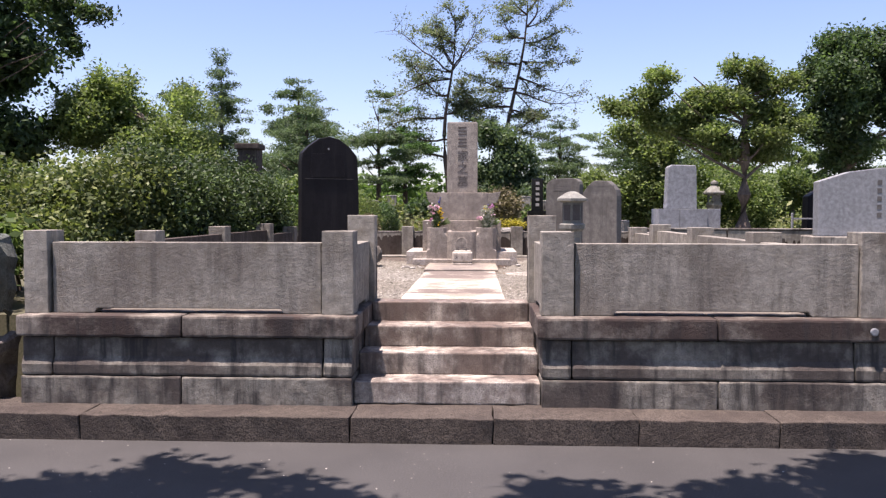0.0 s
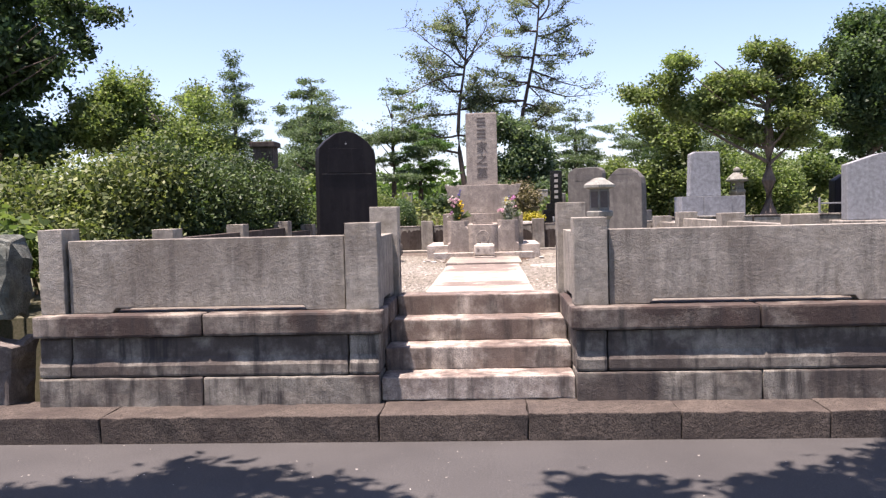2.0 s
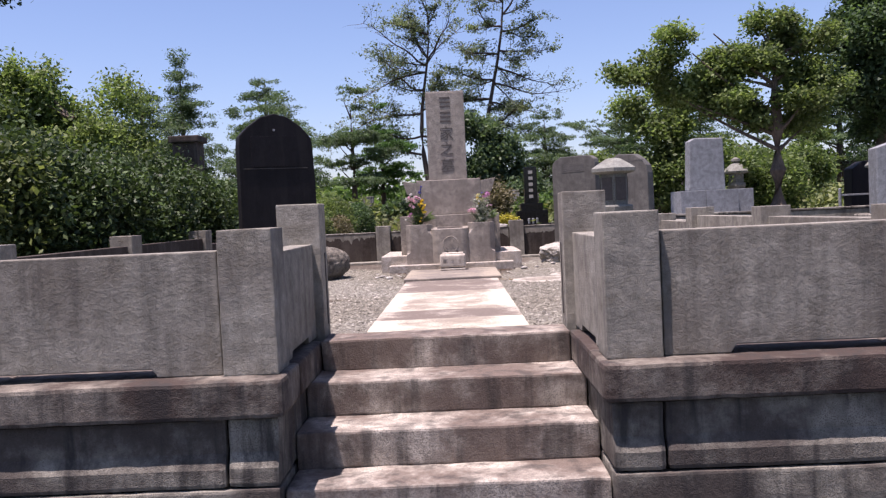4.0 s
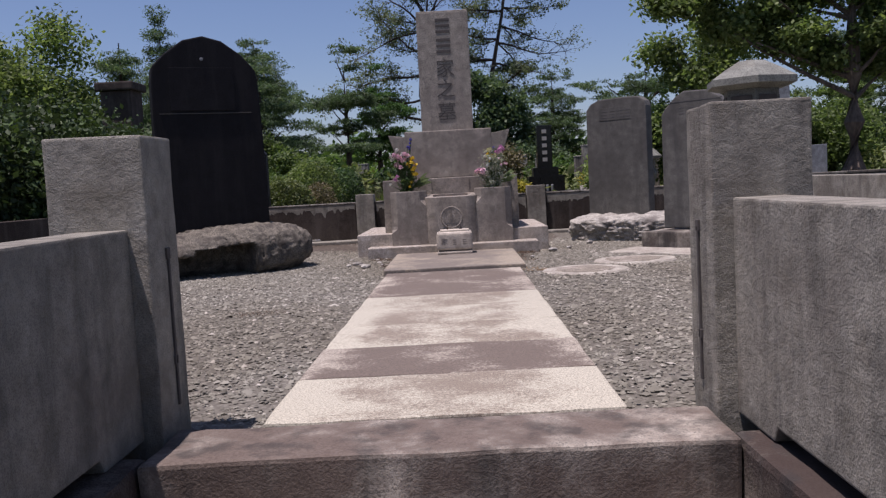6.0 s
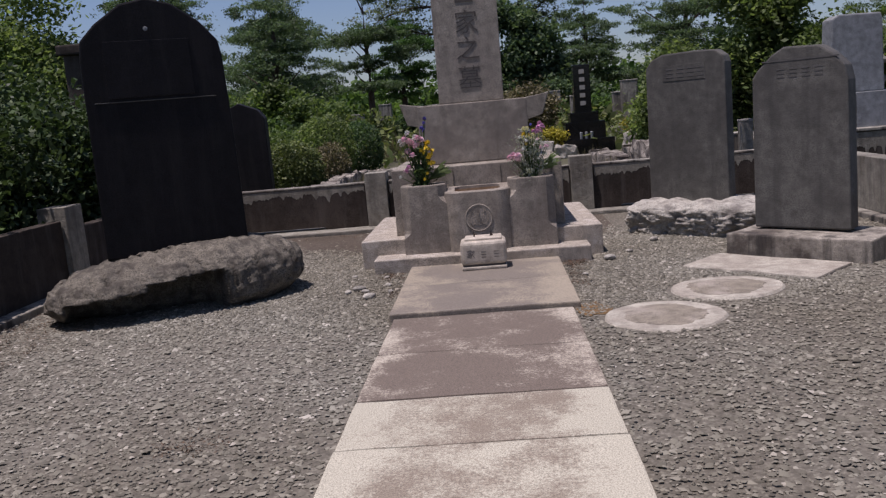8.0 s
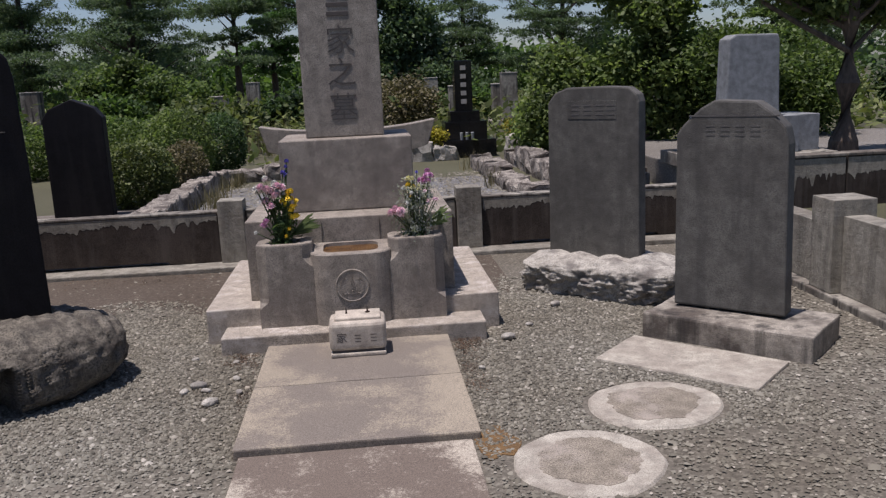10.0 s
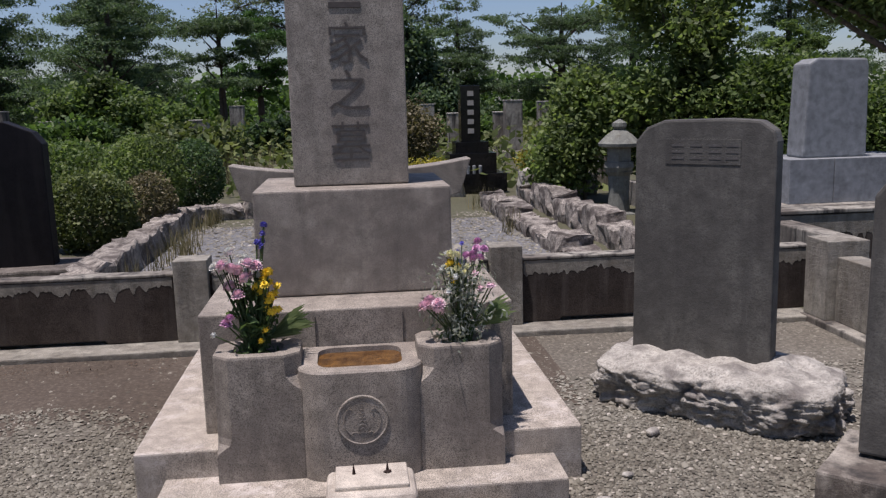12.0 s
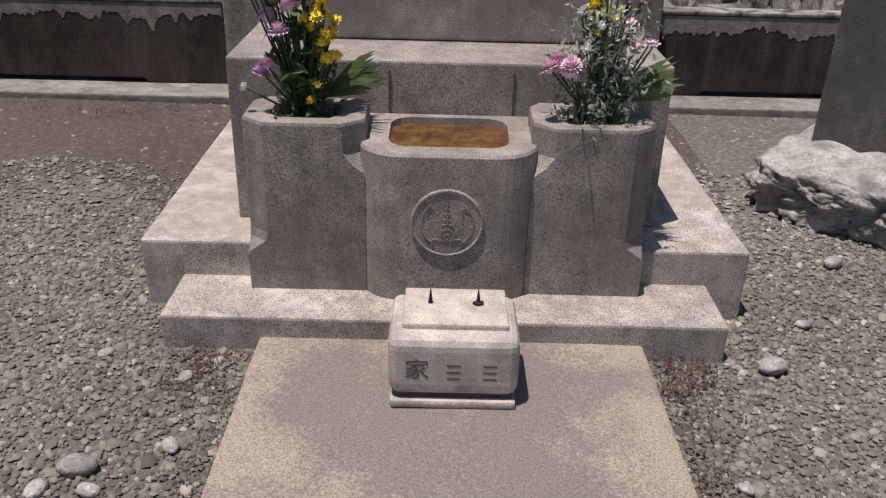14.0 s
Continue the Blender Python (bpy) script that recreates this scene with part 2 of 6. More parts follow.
M_LEAFP = leaf("olive green leaves", (0.078, 0.122, 0.036), (0.25, 0.31, 0.105), 0.42)
M_LEAFY = leaf("yellow green leaves", (0.055, 0.085, 0.024), (0.20, 0.23, 0.07), 0.3)
M_LEAFD = leaf("dark evergreen leaves", (0.026, 0.054, 0.02), (0.098, 0.16, 0.056), 0.36)
M_PINE = leaf("pine needles", (0.045, 0.083, 0.042), (0.15, 0.21, 0.10), 0.36)
M_PINEB = leaf("fresh pine needles", (0.03, 0.085, 0.015), (0.09, 0.19, 0.035), 0.25)
M_SPARSE = leaf("thin leaves", (0.09, 0.115, 0.07), (0.21, 0.25, 0.15), 0.4)
M_GOLDLEAF = leaf("golden shrub leaves", (0.22, 0.19, 0.02), (0.55, 0.47, 0.05), 0.3)
M_DRY = leaf("dry brown leaves", (0.10, 0.085, 0.045), (0.2, 0.17, 0.085), 0.2)
M_GRASS = leaf("weeds", (0.08, 0.11, 0.03), (0.22, 0.24, 0.08), 0.3)


def water_mat():
    m, n, l, p = nodes_of("brown rain water")
    c = ramp(n, l, tex_noise(n, l, 25.0, 5.0, 0.7), [(0.35, (0.055, 0.025, 0.008)), (0.65, (0.17, 0.085, 0.025))])
    l.new(c, p.inputs["Base Color"])
    p.inputs["Roughness"].default_value = 0.12
    return m


def asphalt_mat():
    m, n, l, p = nodes_of("asphalt")
    f = tex_noise(n, l, 95.0, 4.0, 0.75)
    c = ramp(n, l, f, [(0.3, grey(0.02)), (0.52, (0.045, 0.043, 0.039)), (0.66, (0.078, 0.075, 0.068)), (0.74, (0.28, 0.27, 0.245))])
    c = mix(n, l, "MULTIPLY", 1.0, c, ramp(n, l, tex_noise(n, l, 1.2, 5.0), [(0.3, grey(0.82)), (0.7, grey(1.15))]))
    l.new(c, p.inputs["Base Color"])
    p.inputs["Roughness"].default_value = 0.85
    b = n.new("ShaderNodeBump")
    b.inputs["Strength"].default_value, b.inputs["Distance"].default_value = 0.6, 0.006
    l.new(f, b.inputs["Height"])
    l.new(b.outputs[0], p.inputs["Normal"])
    return m


def gravel_mat(name, cols, island=True):
    m, n, l, p = nodes_of(name)
    if island:
        geo = n.new("ShaderNodeNewGeometry")
        c = ramp(n, l, geo.outputs["Random Per Island"], cols)
    else:
        c = ramp(n, l, tex_noise(n, l, 45.0, 4.0, 0.7), cols)
    big = tex_noise(n, l, 0.55, 4.0, 0.6)
    c = mix(n, l, "MULTIPLY", 1.0, c, ramp(n, l, big, [(0.35, (0.80, 0.76, 0.70)), (0.65, (1.08, 1.08, 1.08))]))
    l.new(c, p.inputs["Base Color"])
    p.inputs["Roughness"].default_value = 0.85
    return m


M_WATER = water_mat()
M_ASPHALT = asphalt_mat()
M_GRAVEL = gravel_mat("crushed gravel", [(0.0, (0.08, 0.073, 0.057)), (0.25, (0.142, 0.132, 0.105)), (0.65, (0.198, 0.187, 0.151)), (0.95, (0.275, 0.26, 0.215)), (1.0, (0.44, 0.41, 0.355))])
M_SOIL = gravel_mat("gritty soil", [(0.3, (0.075, 0.066, 0.052)), (0.52, (0.135, 0.122, 0.098)), (0.70, (0.24, 0.222, 0.182))], False)
M_BARE = gravel_mat("bare brown earth", [(0.3, (0.05, 0.038, 0.027)), (0.55, (0.09, 0.07, 0.052)), (0.74, (0.17, 0.143, 0.11))], False)
M_MUD = stone("rusty mud", (0.20, 0.115, 0.05), 0.4, 120, 0.6, (0.10, 0.06, 0.03), 9.0, 0.0, 0.0, 0.8, 0.6, 1.5)
M_RAISED = gravel_mat("weathered plot gravel", [(0.3, (0.08, 0.075, 0.068)), (0.5, (0.17, 0.16, 0.145)), (0.72, (0.32, 0.305, 0.28))], False)
M_EARTH = gravel_mat("grass and earth", [(0.3, (0.04, 0.045, 0.02)), (0.5, (0.075, 0.075, 0.038)), (0.75, (0.12, 0.10, 0.07))], False)

# ---- building helpers ----
def link_bm(name, bm, mat, smooth=False):
    me = bpy.data.meshes.new(name)
    bmesh.ops.recalc_face_normals(bm, faces=bm.faces)
    bm.to_mesh(me)
    bm.free()
    me.materials.append(mat)
    if smooth:
        me.shade_smooth()
    return new(name, me)


def part(name, bm, mat, parent, label="", smooth=False):
    ob = link_bm(name, bm, mat, smooth)
    ob.parent = parent
    return tagged(ob, label) if label else ob


def thing(name, label, category, loc=(0, 0, 0), rz=0.0, group="", kind=""):
    ob = new(name)
    ob.empty_display_size = 0.1
    ob.matrix_basis = pose(*loc, 0, 0, rz)
    return tagged(ob, label, category, group, kind)


def add_box(bm, x0, x1, y0, y1, z0, z1, bev=0.006, seg=2):
    m = Matrix.Translation(((x0 + x1) / 2, (y0 + y1) / 2, (z0 + z1) / 2)) @ Matrix.Diagonal((abs(x1 - x0), abs(y1 - y0), abs(z1 - z0), 1))
    g = bmesh.ops.create_cube(bm, size=1.0, matrix=m)
    if bev:
        edges = list({e for v in g["verts"] for e in v.link_edges})
        bmesh.ops.bevel(bm, geom=edges, offset=bev, segments=seg, affect="EDGES", profile=0.6)
    return bm


def box(*a, **k):
    return add_box(bmesh.new(), *a, **k)


def worn_box(x0, x1, y0, y1, z0, z1, bev=0.008, wear=0.006, cut=0.08):
    """A hewn stone: subdivided, with uneven faces and softened edges."""
    bm = box(x0, x1, y0, y1, z0, z1, bev=bev)
    longest = [e for e in bm.edges if e.calc_length() > cut * 2]
    for _ in range(4):
        longest = [e for e in bm.edges if e.calc_length() > cut * 1.9]
        if not longest or len(bm.edges) > 4000:
            break
        bmesh.ops.subdivide_edges(bm, edges=longest, cuts=1, use_grid_fill=True)
    off = Vector((x0 * 3.1, y0 * 1.7, z0 * 5.3))
    for v in bm.verts:
        q = v.co * 9 + off
        v.co += wear * Vector((noise.noise(q), noise.noise(q + Vector((9, 0, 0))), noise.noise(q + Vector((0, 9, 0)))))
    return bm


def prism(outline, axis, a, b, bev=0.0):
    """A closed outline of (u, v) pairs drawn out along an axis from a to b."""
    bm = bmesh.new()

    def at(u, v, w):
        return {"x": (w, u, v), "y": (u, w, v), "z": (u, v, w)}[axis]
    lo = [bm.verts.new(at(u, v, a)) for u, v in outline]
    hi = [bm.verts.new(at(u, v, b)) for u, v in outline]
    bm.faces.new(lo)
    bm.faces.new(hi[::-1])
    n = len(lo)
    for i in range(n):
        bm.faces.new((lo[i], lo[(i + 1) % n], hi[(i + 1) % n], hi[i]))
    bmesh.ops.recalc_face_normals(bm, faces=bm.faces)
    if bev:
        sharp = [e for e in bm.edges if len(e.link_faces) == 2 and e.calc_face_angle(0) > 0.5]
        bmesh.ops.bevel(bm, geom=sharp, offset=bev, segments=2, affect="EDGES", profile=0.6)
    return bm


def lathe(profile, sides, turn=0.0):
    """Rings of (radius, z) with the given number of sides."""
    bm = bmesh.new()
    rings = []
    for r, z in profile:
        rings.append([bm.verts.new((r * math.cos(turn + 2 * math.pi * i / sides), r * math.sin(turn + 2 * math.pi * i / sides), z)) for i in range(sides)])
    for a, b in zip(rings, rings[1:]):
        for i in range(sides):
            bm.faces.new((a[i], a[(i + 1) % sides], b[(i + 1) % sides], b[i]))
    bm.faces.new(rings[0][::-1])
    bm.faces.new(rings[-1])
    return bm


def boulder(sx, sy, sz, seed, rough=0.18, flat=0.0, sub=4, square=2.6, knob=0.0, cells=(9, 9, 9)):
    """A rounded rock with its foot at z = 0."""
    bm = bmesh.new()
    bmesh.ops.create_icosphere(bm, subdivisions=sub, radius=1.0)
    o = Vector((seed * 7.3, seed * 3.1, seed * 1.7))
    for v in bm.verts:
        d = v.co.normalized()
        k = (abs(d.x) ** square + abs(d.y) ** square + abs(d.z) ** square) ** (-1 / square)
        k *= 1 + rough * noise.fractal(d * 1.6 + o, 0.9, 2.0, 5) + rough * 0.5 * noise.noise(d * 7 + o)
        v.co = Vector((d.x * k * sx, d.y * k * sy, d.z * k * sz + sz * 0.8))
        if knob:
            q = Vector((v.co.x * cells[0], v.co.y * cells[1], v.co.z * cells[2])) + o
            near = noise.voronoi(q)[0]
            v.co += Vector((d.x * 0.6, d.y, d.z)).normalized() * knob * (0.45 - near[0]) + d * knob * 0.25 * noise.noise(q * 2.2)
        v.co.z = max(v.co.z, -0.03)
    return bm


def text_mesh(body, size, depth, bold=0.004):
    """Cut letters as a mesh in the xz plane, facing -y, centred."""
    c = bpy.data.curves.new("letters", "FONT")
    c.body, c.size, c.extrude, c.resolution_u = body, size, depth, 2
    c.align_x, c.align_y = "CENTER", "CENTER"
    c.offset = size * bold
    o = new("letters", c)
    bpy.context.view_layer.update()
    me = bpy.data.meshes.new_from_object(o.evaluated_get(bpy.context.evaluated_depsgraph_get()))
    bpy.data.objects.remove(o)
    bm = bmesh.new()
    bm.from_mesh(me)
    bpy.data.meshes.remove(me)
    bmesh.ops.transform(bm, matrix=Matrix.Rotation(radians(90), 4, "X"), verts=bm.verts)
    return bm


def quads_object(name, v, mat, parent=None):
    """A mesh of loose quads from an array of shape (n, 4, 3)."""
    n = len(v)
    me = bpy.data.meshes.new(name)
    me.vertices.add(n * 4)
    me.vertices.foreach_set("co", np.ascontiguousarray(v, dtype=np.float32).ravel())
    me.loops.add(n * 4)
    me.loops.foreach_set("vertex_index", np.arange(n * 4, dtype=np.int32))
    me.polygons.add(n)
    me.polygons.foreach_set("loop_start", np.arange(0, n * 4, 4, dtype=np.int32))
    me.update(calc_edges=True)
    me.materials.append(mat)
    ob = new(name, me)
    ob.parent = parent
    return ob

# ---- ground, road, kerb ----
GRAVEL_Z, DECK, KERB_Z = 0.857, 0.895, 0.192
ground_bm = bmesh.new()
xs = [-600, -120, -30, -12, -6, -3.5, 0, 3.5, 6, 12, 30, 120, 600]
ys = [(-600, -0.02), (-60, -0.02), (-12, -0.02), (6.9, -0.02), (8.22, -0.02), (8.30, 0.74), (16.4, 0.78), (20, 0.86), (30, 0.95), (60, 1.2), (150, 1.3), (900, 1.3)]
grid = [[ground_bm.verts.new((x, y, z + (0.0 if y < 16.5 else 0.05 * noise.noise(Vector((x, y, 0)) * 0.3)))) for x in xs] for y, z in ys]
for r0, r1 in zip(grid, grid[1:]):
    for i in range(len(xs) - 1):
        ground_bm.faces.new((r0[i], r0[i + 1], r1[i + 1], r1[i]))
tagged(link_bm("ground", ground_bm, M_EARTH), "earth and thin grass between the burial plots", "ground", kind="structure")
road_bm = bmesh.new()
bmesh.ops.create_grid(road_bm, x_segments=60, y_segments=24, size=0.5, matrix=Matrix.Translation((0, 1.4, 0)) @ Matrix.Diagonal((120, 11.4, 1, 1)))
tagged(link_bm("road", road_bm, M_ASPHALT), "worn grey asphalt lane with pale grit", "road", kind="structure")
kerb = thing("kerb", "dark weathered stone kerb along the asphalt lane", "kerb", kind="structure")
joints = [-15.3, -13.2, -11.1, -9.0, -6.9, -4.8, -2.72, -0.70, 0.355, 1.41, 2.42, 4.5, 6.6, 8.7, 10.8, 12.9, 15.0]
for a, b in zip(joints, joints[1:]):
    part("kerb_stone", worn_box(a + 0.003, b - 0.003, 6.775, 7.35, -0.15, KERB_Z + 0.004 * noise.noise(Vector((a, 0, 0))), 0.008, 0.012, 0.12), M_KERB, kerb)

# ---- front walls with their gate posts ----
def mirrored(s, a, b):
    return (s * a, s * b) if s > 0 else (s * b, s * a)


def front_wall(s, name, label):
    w = thing(name, label, "stone wall", kind="structure")

    def blk(nm, a, b, y0, y1, z0, z1, mat, bev=0.01, wear=0.006):
        x0, x1 = mirrored(s, a, b)
        return part(nm, worn_box(x0, x1, y0, y1, z0, z1, bev, wear), mat, w)

    def bellied(nm, a, b):
        """A course stone whose lower half swells forward in a soft roll."""
        x0, x1 = mirrored(s, a, b)
        bm = worn_box(x0, x1, 7.144, 7.50, 0.412, 0.712, 0.02, 0.004, 0.045)
        for v in bm.verts:
            if v.co.y < 7.25:
                top = 0.535 + 0.020 * noise.noise(Vector((v.co.x * 3.0, 1, s))) + 0.010 * noise.noise(Vector((v.co.x * 11, 4, s)))
                k = min(1.0, max(0.0, (v.co.z - top + 0.03) / 0.06))
                v.co.y += 0.030 * k * k * (3 - 2 * k) * min(1.0, (7.25 - v.co.y) / 0.08)
        return part(nm, bm, M_BASE, w)
    # lowest course
    blk("base_stone", 0.735, 2.076, 7.135, 7.50, 0.175, 0.405, M_BASE, 0.014)
    blk("base_stone", 2.084, 3.36, 7.135, 7.50, 0.175, 0.405, M_BASE, 0.014)
    blk("base_stone", 0.735, 1.05, 7.505, 8.60, 0.175, 0.405, M_BASE, 0.014)
    # middle course, set back
    for a, b in ((0.735, 0.962), (0.97, 3.105), (3.113, 3.36)):
        bellied("course_stone", a, b)
    blk("course_stone", 0.735, 1.05, 7.505, 8.60, 0.412, 0.712, M_BASE, 0.02)
    # projecting cap course
    for a, b in ((0.70, 2.066), (2.074, 3.39)):
        blk("cap_stone", a, b, 7.127, 7.56, 0.718, 0.888, M_CAP, 0.02)
    blk("cap_stone", 0.70, 1.08, 7.566, 8.26, 0.718, 0.888, M_CAP, 0.02)
    # posts
    blk("gate_post", 0.738, 0.988, 7.25, 7.50, 0.888, 1.548, M_FENCE, 0.006, 0.003)
    blk("corner_post", 3.185, 3.38, 7.25, 7.53, 0.888, 1.548, M_FENCE, 0.006, 0.003)
    # long panel, raised off the cap along its middle
    g = 0.025 if s < 0 else 0.008
    out = [(1.0, 0.89), (1.30, 0.89), (1.325, 0.928), (2.80, 0.928), (2.83, 0.89), (3.185 - g, 0.89), (3.185 - g, 1.455), (1.0, 1.455)]
    bm = prism([(s * x, z) for x, z in out], "y", 7.285, 7.42, 0.006)
    part("panel", bm, M_FENCE, w)
    # return panel and the tall inner post
    bm = prism([(7.505, 0.89), (7.66, 0.89), (7.68, 0.925), (8.12, 0.925), (8.14, 0.89), (8.385, 0.89), (8.385, 1.432), (7.505, 1.432)], "x", *mirrored(s, 0.755, 0.89), bev=0.006)
    part("return_panel", bm, M_FENCE, w)
    post = blk("inner_post", 0.705, 0.955, 8.385, 8.60, 0.70, 1.668, M_FENCE, 0.006, 0.003)
    # Dark strips laid on the post face; the slots' inner shade is their colour.
    for z0, z1, hw in ((0.95, 1.36, 0.006), (1.345, 1.375, 0.012), (1.06, 1.085, 0.011)):
        x0, x1 = mirrored(s, 0.699, 0.71)
        ob = link_bm("gate_slot_shade", box(x0, x1, 8.51 - hw, 8.51 + hw, z0, z1, bev=0.002), M_CARVE)
        ob.parent = post
    return w


front_wall(-1, "wall_front_left", "weathered granite fence wall with dark drip stains")
right_wall = front_wall(1, "wall_front_right", "weathered granite fence wall with mossy panel")
drain = part("drain_cap", lathe([(0.030, 0), (0.030, 0.012), (0.022, 0.016), (0.010, 0.016)], 24), M_GREYST, right_wall, "small round pale drain cap")
drain.matrix_basis = pose(3.23, 7.122, 0.80, 90, 0, 0)

# ---- side and back fences ----
def crust(w, a, b, face, z_low, z_top, depth=0.16):
    """Pale lime runs with ragged drips along the head of a wall."""
    xs_ = [a + 0.01 + (b - a - 0.02) * i / 200 for i in range(201)]
    def n3(x, f, o):
        return noise.noise(Vector((x * f, o, face)))
    low_edge = [(x, z_low - 0.07 * abs(n3(x, 1.9, 2)) - 0.06 * max(0.0, n3(x, 9, 3)) - depth * max(0.0, n3(x, 24, 5)) ** 1.6 - 0.022 * n3(x, 60, 7)) for x in xs_]
    part("lime_crust", prism(low_edge + [(b - 0.01, z_top), (a + 0.01, z_top)], "y", face - 0.0014, face + 0.0005), M_FENCE, w, "pale lime runs with ragged drips")


def fence_run(name, label, side=0):
    w = thing(name, label, "stone fence", kind="structure")
    if side:
        ys = [7.53, 9.475, 11.875, 14.275, 16.12]
        x0, x1 = mirrored(side, 3.10 if side < 0 else 3.06, 3.22)
        k0, k1 = mirrored(side, 2.97, 3.36)
        for a, b in zip(ys, ys[1:]):
            part("base_stone", worn_box(k0, k1, a + 0.004, b - 0.004, 0.70, 0.90, 0.01, 0.005, 0.2), M_BACK, w)
            # Left panels are near-black: the hedge's shade is put into their colour.
            part("panel", box(x0, x1, a + 0.0, b - 0.27, 0.90, 1.40 if b < 16 else 1.32), M_GRIME_SHADE if side < 0 else M_FENCE, w)
            p0, p1 = mirrored(side, 3.06 if side < 0 else 2.995, 3.28)
            part("post", box(p0, p1, b - 0.265, b - 0.005, 0.90, 1.50 if b < 16 else 1.42), M_FENCE, w)
    else:
        part("base_stone", worn_box(-3.05, 0.0, 16.02, 16.45, 0.70, 0.895, 0.01, 0.005, 0.2), M_FENCE, w)
        part("base_stone", worn_box(0.005, 3.05, 16.02, 16.45, 0.70, 0.895, 0.01, 0.005, 0.2), M_FENCE, w)
        for x in (-1.034, 0.98):
            part("post", box(x - 0.106, x + 0.106, 16.19, 16.40, 0.895, 1.422), M_FENCE, w)
        for a, b in ((-3.10, -1.15), (-0.92, 0.868), (1.092, 3.10)):
            notch = [(a, 0.897), (a + 0.25, 0.897), (a + 0.27, 0.92), (b - 0.45, 0.92), (b - 0.43, 0.897), (b, 0.897), (b, 1.315), (a, 1.315)]
            part("panel", prism(notch, "y", 16.24, 16.37, 0.006), M_GRIME_SHADE, w)
            crust(w, a, b, 16.24, 1.262, 1.312, 0.11)
            part("coping", box(a, b, 16.235, 16.375, 1.316, 1.335, bev=0.006), M_BACK, w)
    return w


fence_run("wall_side_left", "low stone side fence, hedge shade put into its panel colour", -1)
fence_run("wall_side_right", "low stone side fence with dark water stains", 1)
fence_run("wall_back", "low stone back fence with black drip stains")

# ---- steps and path ----
steps = thing("stone_steps", "four broad granite steps with worn sunlit treads", "steps", kind="structure")
for i, (y, z) in enumerate(((7.21, 0.372), (7.51, 0.548), (7.84, 0.724), (8.17, DECK))):
    a, b = (-0.73, 0.73) if i < 3 else (-0.695, 0.695)
    part("step", worn_box(a, b, y, y + 0.42 if i < 3 else 8.455, max(0.17, z - 0.178), z, 0.012, 0.007, 0.09), M_STEP, steps)
path = thing("stone_path", "pale granite path of broad slabs, stained and partly damp", "path", kind="structure")
for a, b in ((8.465, 8.985), (8.985, 9.50), (9.50, 10.03), (10.03, 10.56), (10.56, 11.04), (11.04, 11.68), (11.68, 12.37)):
    part("slab", worn_box(-0.475, 0.495, a + 0.009, b - 0.009, DECK - 0.12, DECK - 0.007 * (a - 8.46) + 0.004 * noise.noise(Vector((a * 3, 3, 1))), 0.008, 0.004, 0.1), M_DAMP if a in (8.985, 11.04, 11.68) else M_PAVE, path)
for a, b in ((12.38, 13.10), (13.105, 13.80)):
    part("raised_slab", worn_box(-0.50, 0.535, a, b, DECK - 0.12, 0.896, 0.008, 0.004, 0.1), M_SLAB, path, "grey brown slab lying a little higher")

# ---- family grave monument ----
monu = thing("grave_monument", "tall granite family grave on stepped plinths with flower stands", "grave", (0, 14.0, GRAVEL_Z))
Z = -GRAVEL_Z


def mpart(nm, bm, mat=M_MONU, label="", parent=None, smooth=False):
    bmesh.ops.translate(bm, vec=(0, -14.0, Z), verts=bm.verts)
    ob = part(nm, bm, mat, parent or monu, label, smooth)
    return ob


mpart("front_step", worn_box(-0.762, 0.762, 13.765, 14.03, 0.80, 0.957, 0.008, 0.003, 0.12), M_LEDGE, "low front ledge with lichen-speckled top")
# Paler stone than the tiers above: sunlight on the plinth is painted in.
mpart("plinth", worn_box(-0.875, 0.875, 14.0, 15.45, 0.80, 1.065, 0.008, 0.003, 0.14), M_LEDGE, "broad lower plinth with sunlight put into its pale colour")
mpart("tier", box(-0.627, 0.627, 14.165, 15.25, 1.065, 1.555, bev=0.007))
for x in (-0.17, 0.18):
    mpart("tier_joint", box(x - 0.002, x + 0.002, 14.160, 14.168, 1.37, 1.53, bev=0), M_CARVE)
mpart("block", box(-0.416, 0.416, 14.417, 15.12, 1.558, 2.008, bev=0.008))
bm = box(-0.25, 0.25, 14.575, 14.99, 2.012, 3.15, bev=0.006)
top_cap = [v for v in bm.verts if v.co.z > 3.13]
stele = mpart("stele", bm, M_STELE, "tall upright granite stele with cut inscription")
mpart("stele_top", box(-0.243, 0.243, 14.582, 14.983, 3.146, 3.165, bev=0.008), M_STELE)
# inscription down the stele: two name characters as bars, then three characters
for i, zc in enumerate((3.02, 2.83)):
    for dz in (-0.055, 0.0, 0.055):
        mpart("inscription_bar", box(-0.068, 0.068, 14.5715, 14.58, zc + dz - 0.013, zc + dz + 0.013, bev=0.002), M_CARVE, parent=stele)
for ch, zc in (("家", 2.605), ("之", 2.40), ("墓", 2.20)):
    bm = text_mesh(ch, 0.19, 0.004, -0.010)
    cx = sum(v.co.x for v in bm.verts) / len(bm.verts)
    cz = sum(v.co.z for v in bm.verts) / len(bm.verts)
    bmesh.ops.translate(bm, vec=(-cx, 14.5745, zc - cz), verts=bm.verts)
    mpart("inscription", bm, M_CARVE, parent=stele)
# concave-topped screen stone behind
arc = [(float(x), 1.995 + 0.055 * (abs(float(x)) / 0.66) ** 2.2) for x in np.linspace(0.66, -0.66, 25)]
mpart("screen_stone", prism([(-0.38, 1.10), (0.38, 1.10), (0.38, 1.80), (0.60, 1.86)] + arc + [(-0.60, 1.86), (-0.38, 1.80)], "y", 15.50, 15.68, 0.006), M_STELE, "pale backing stone with upswept ends")
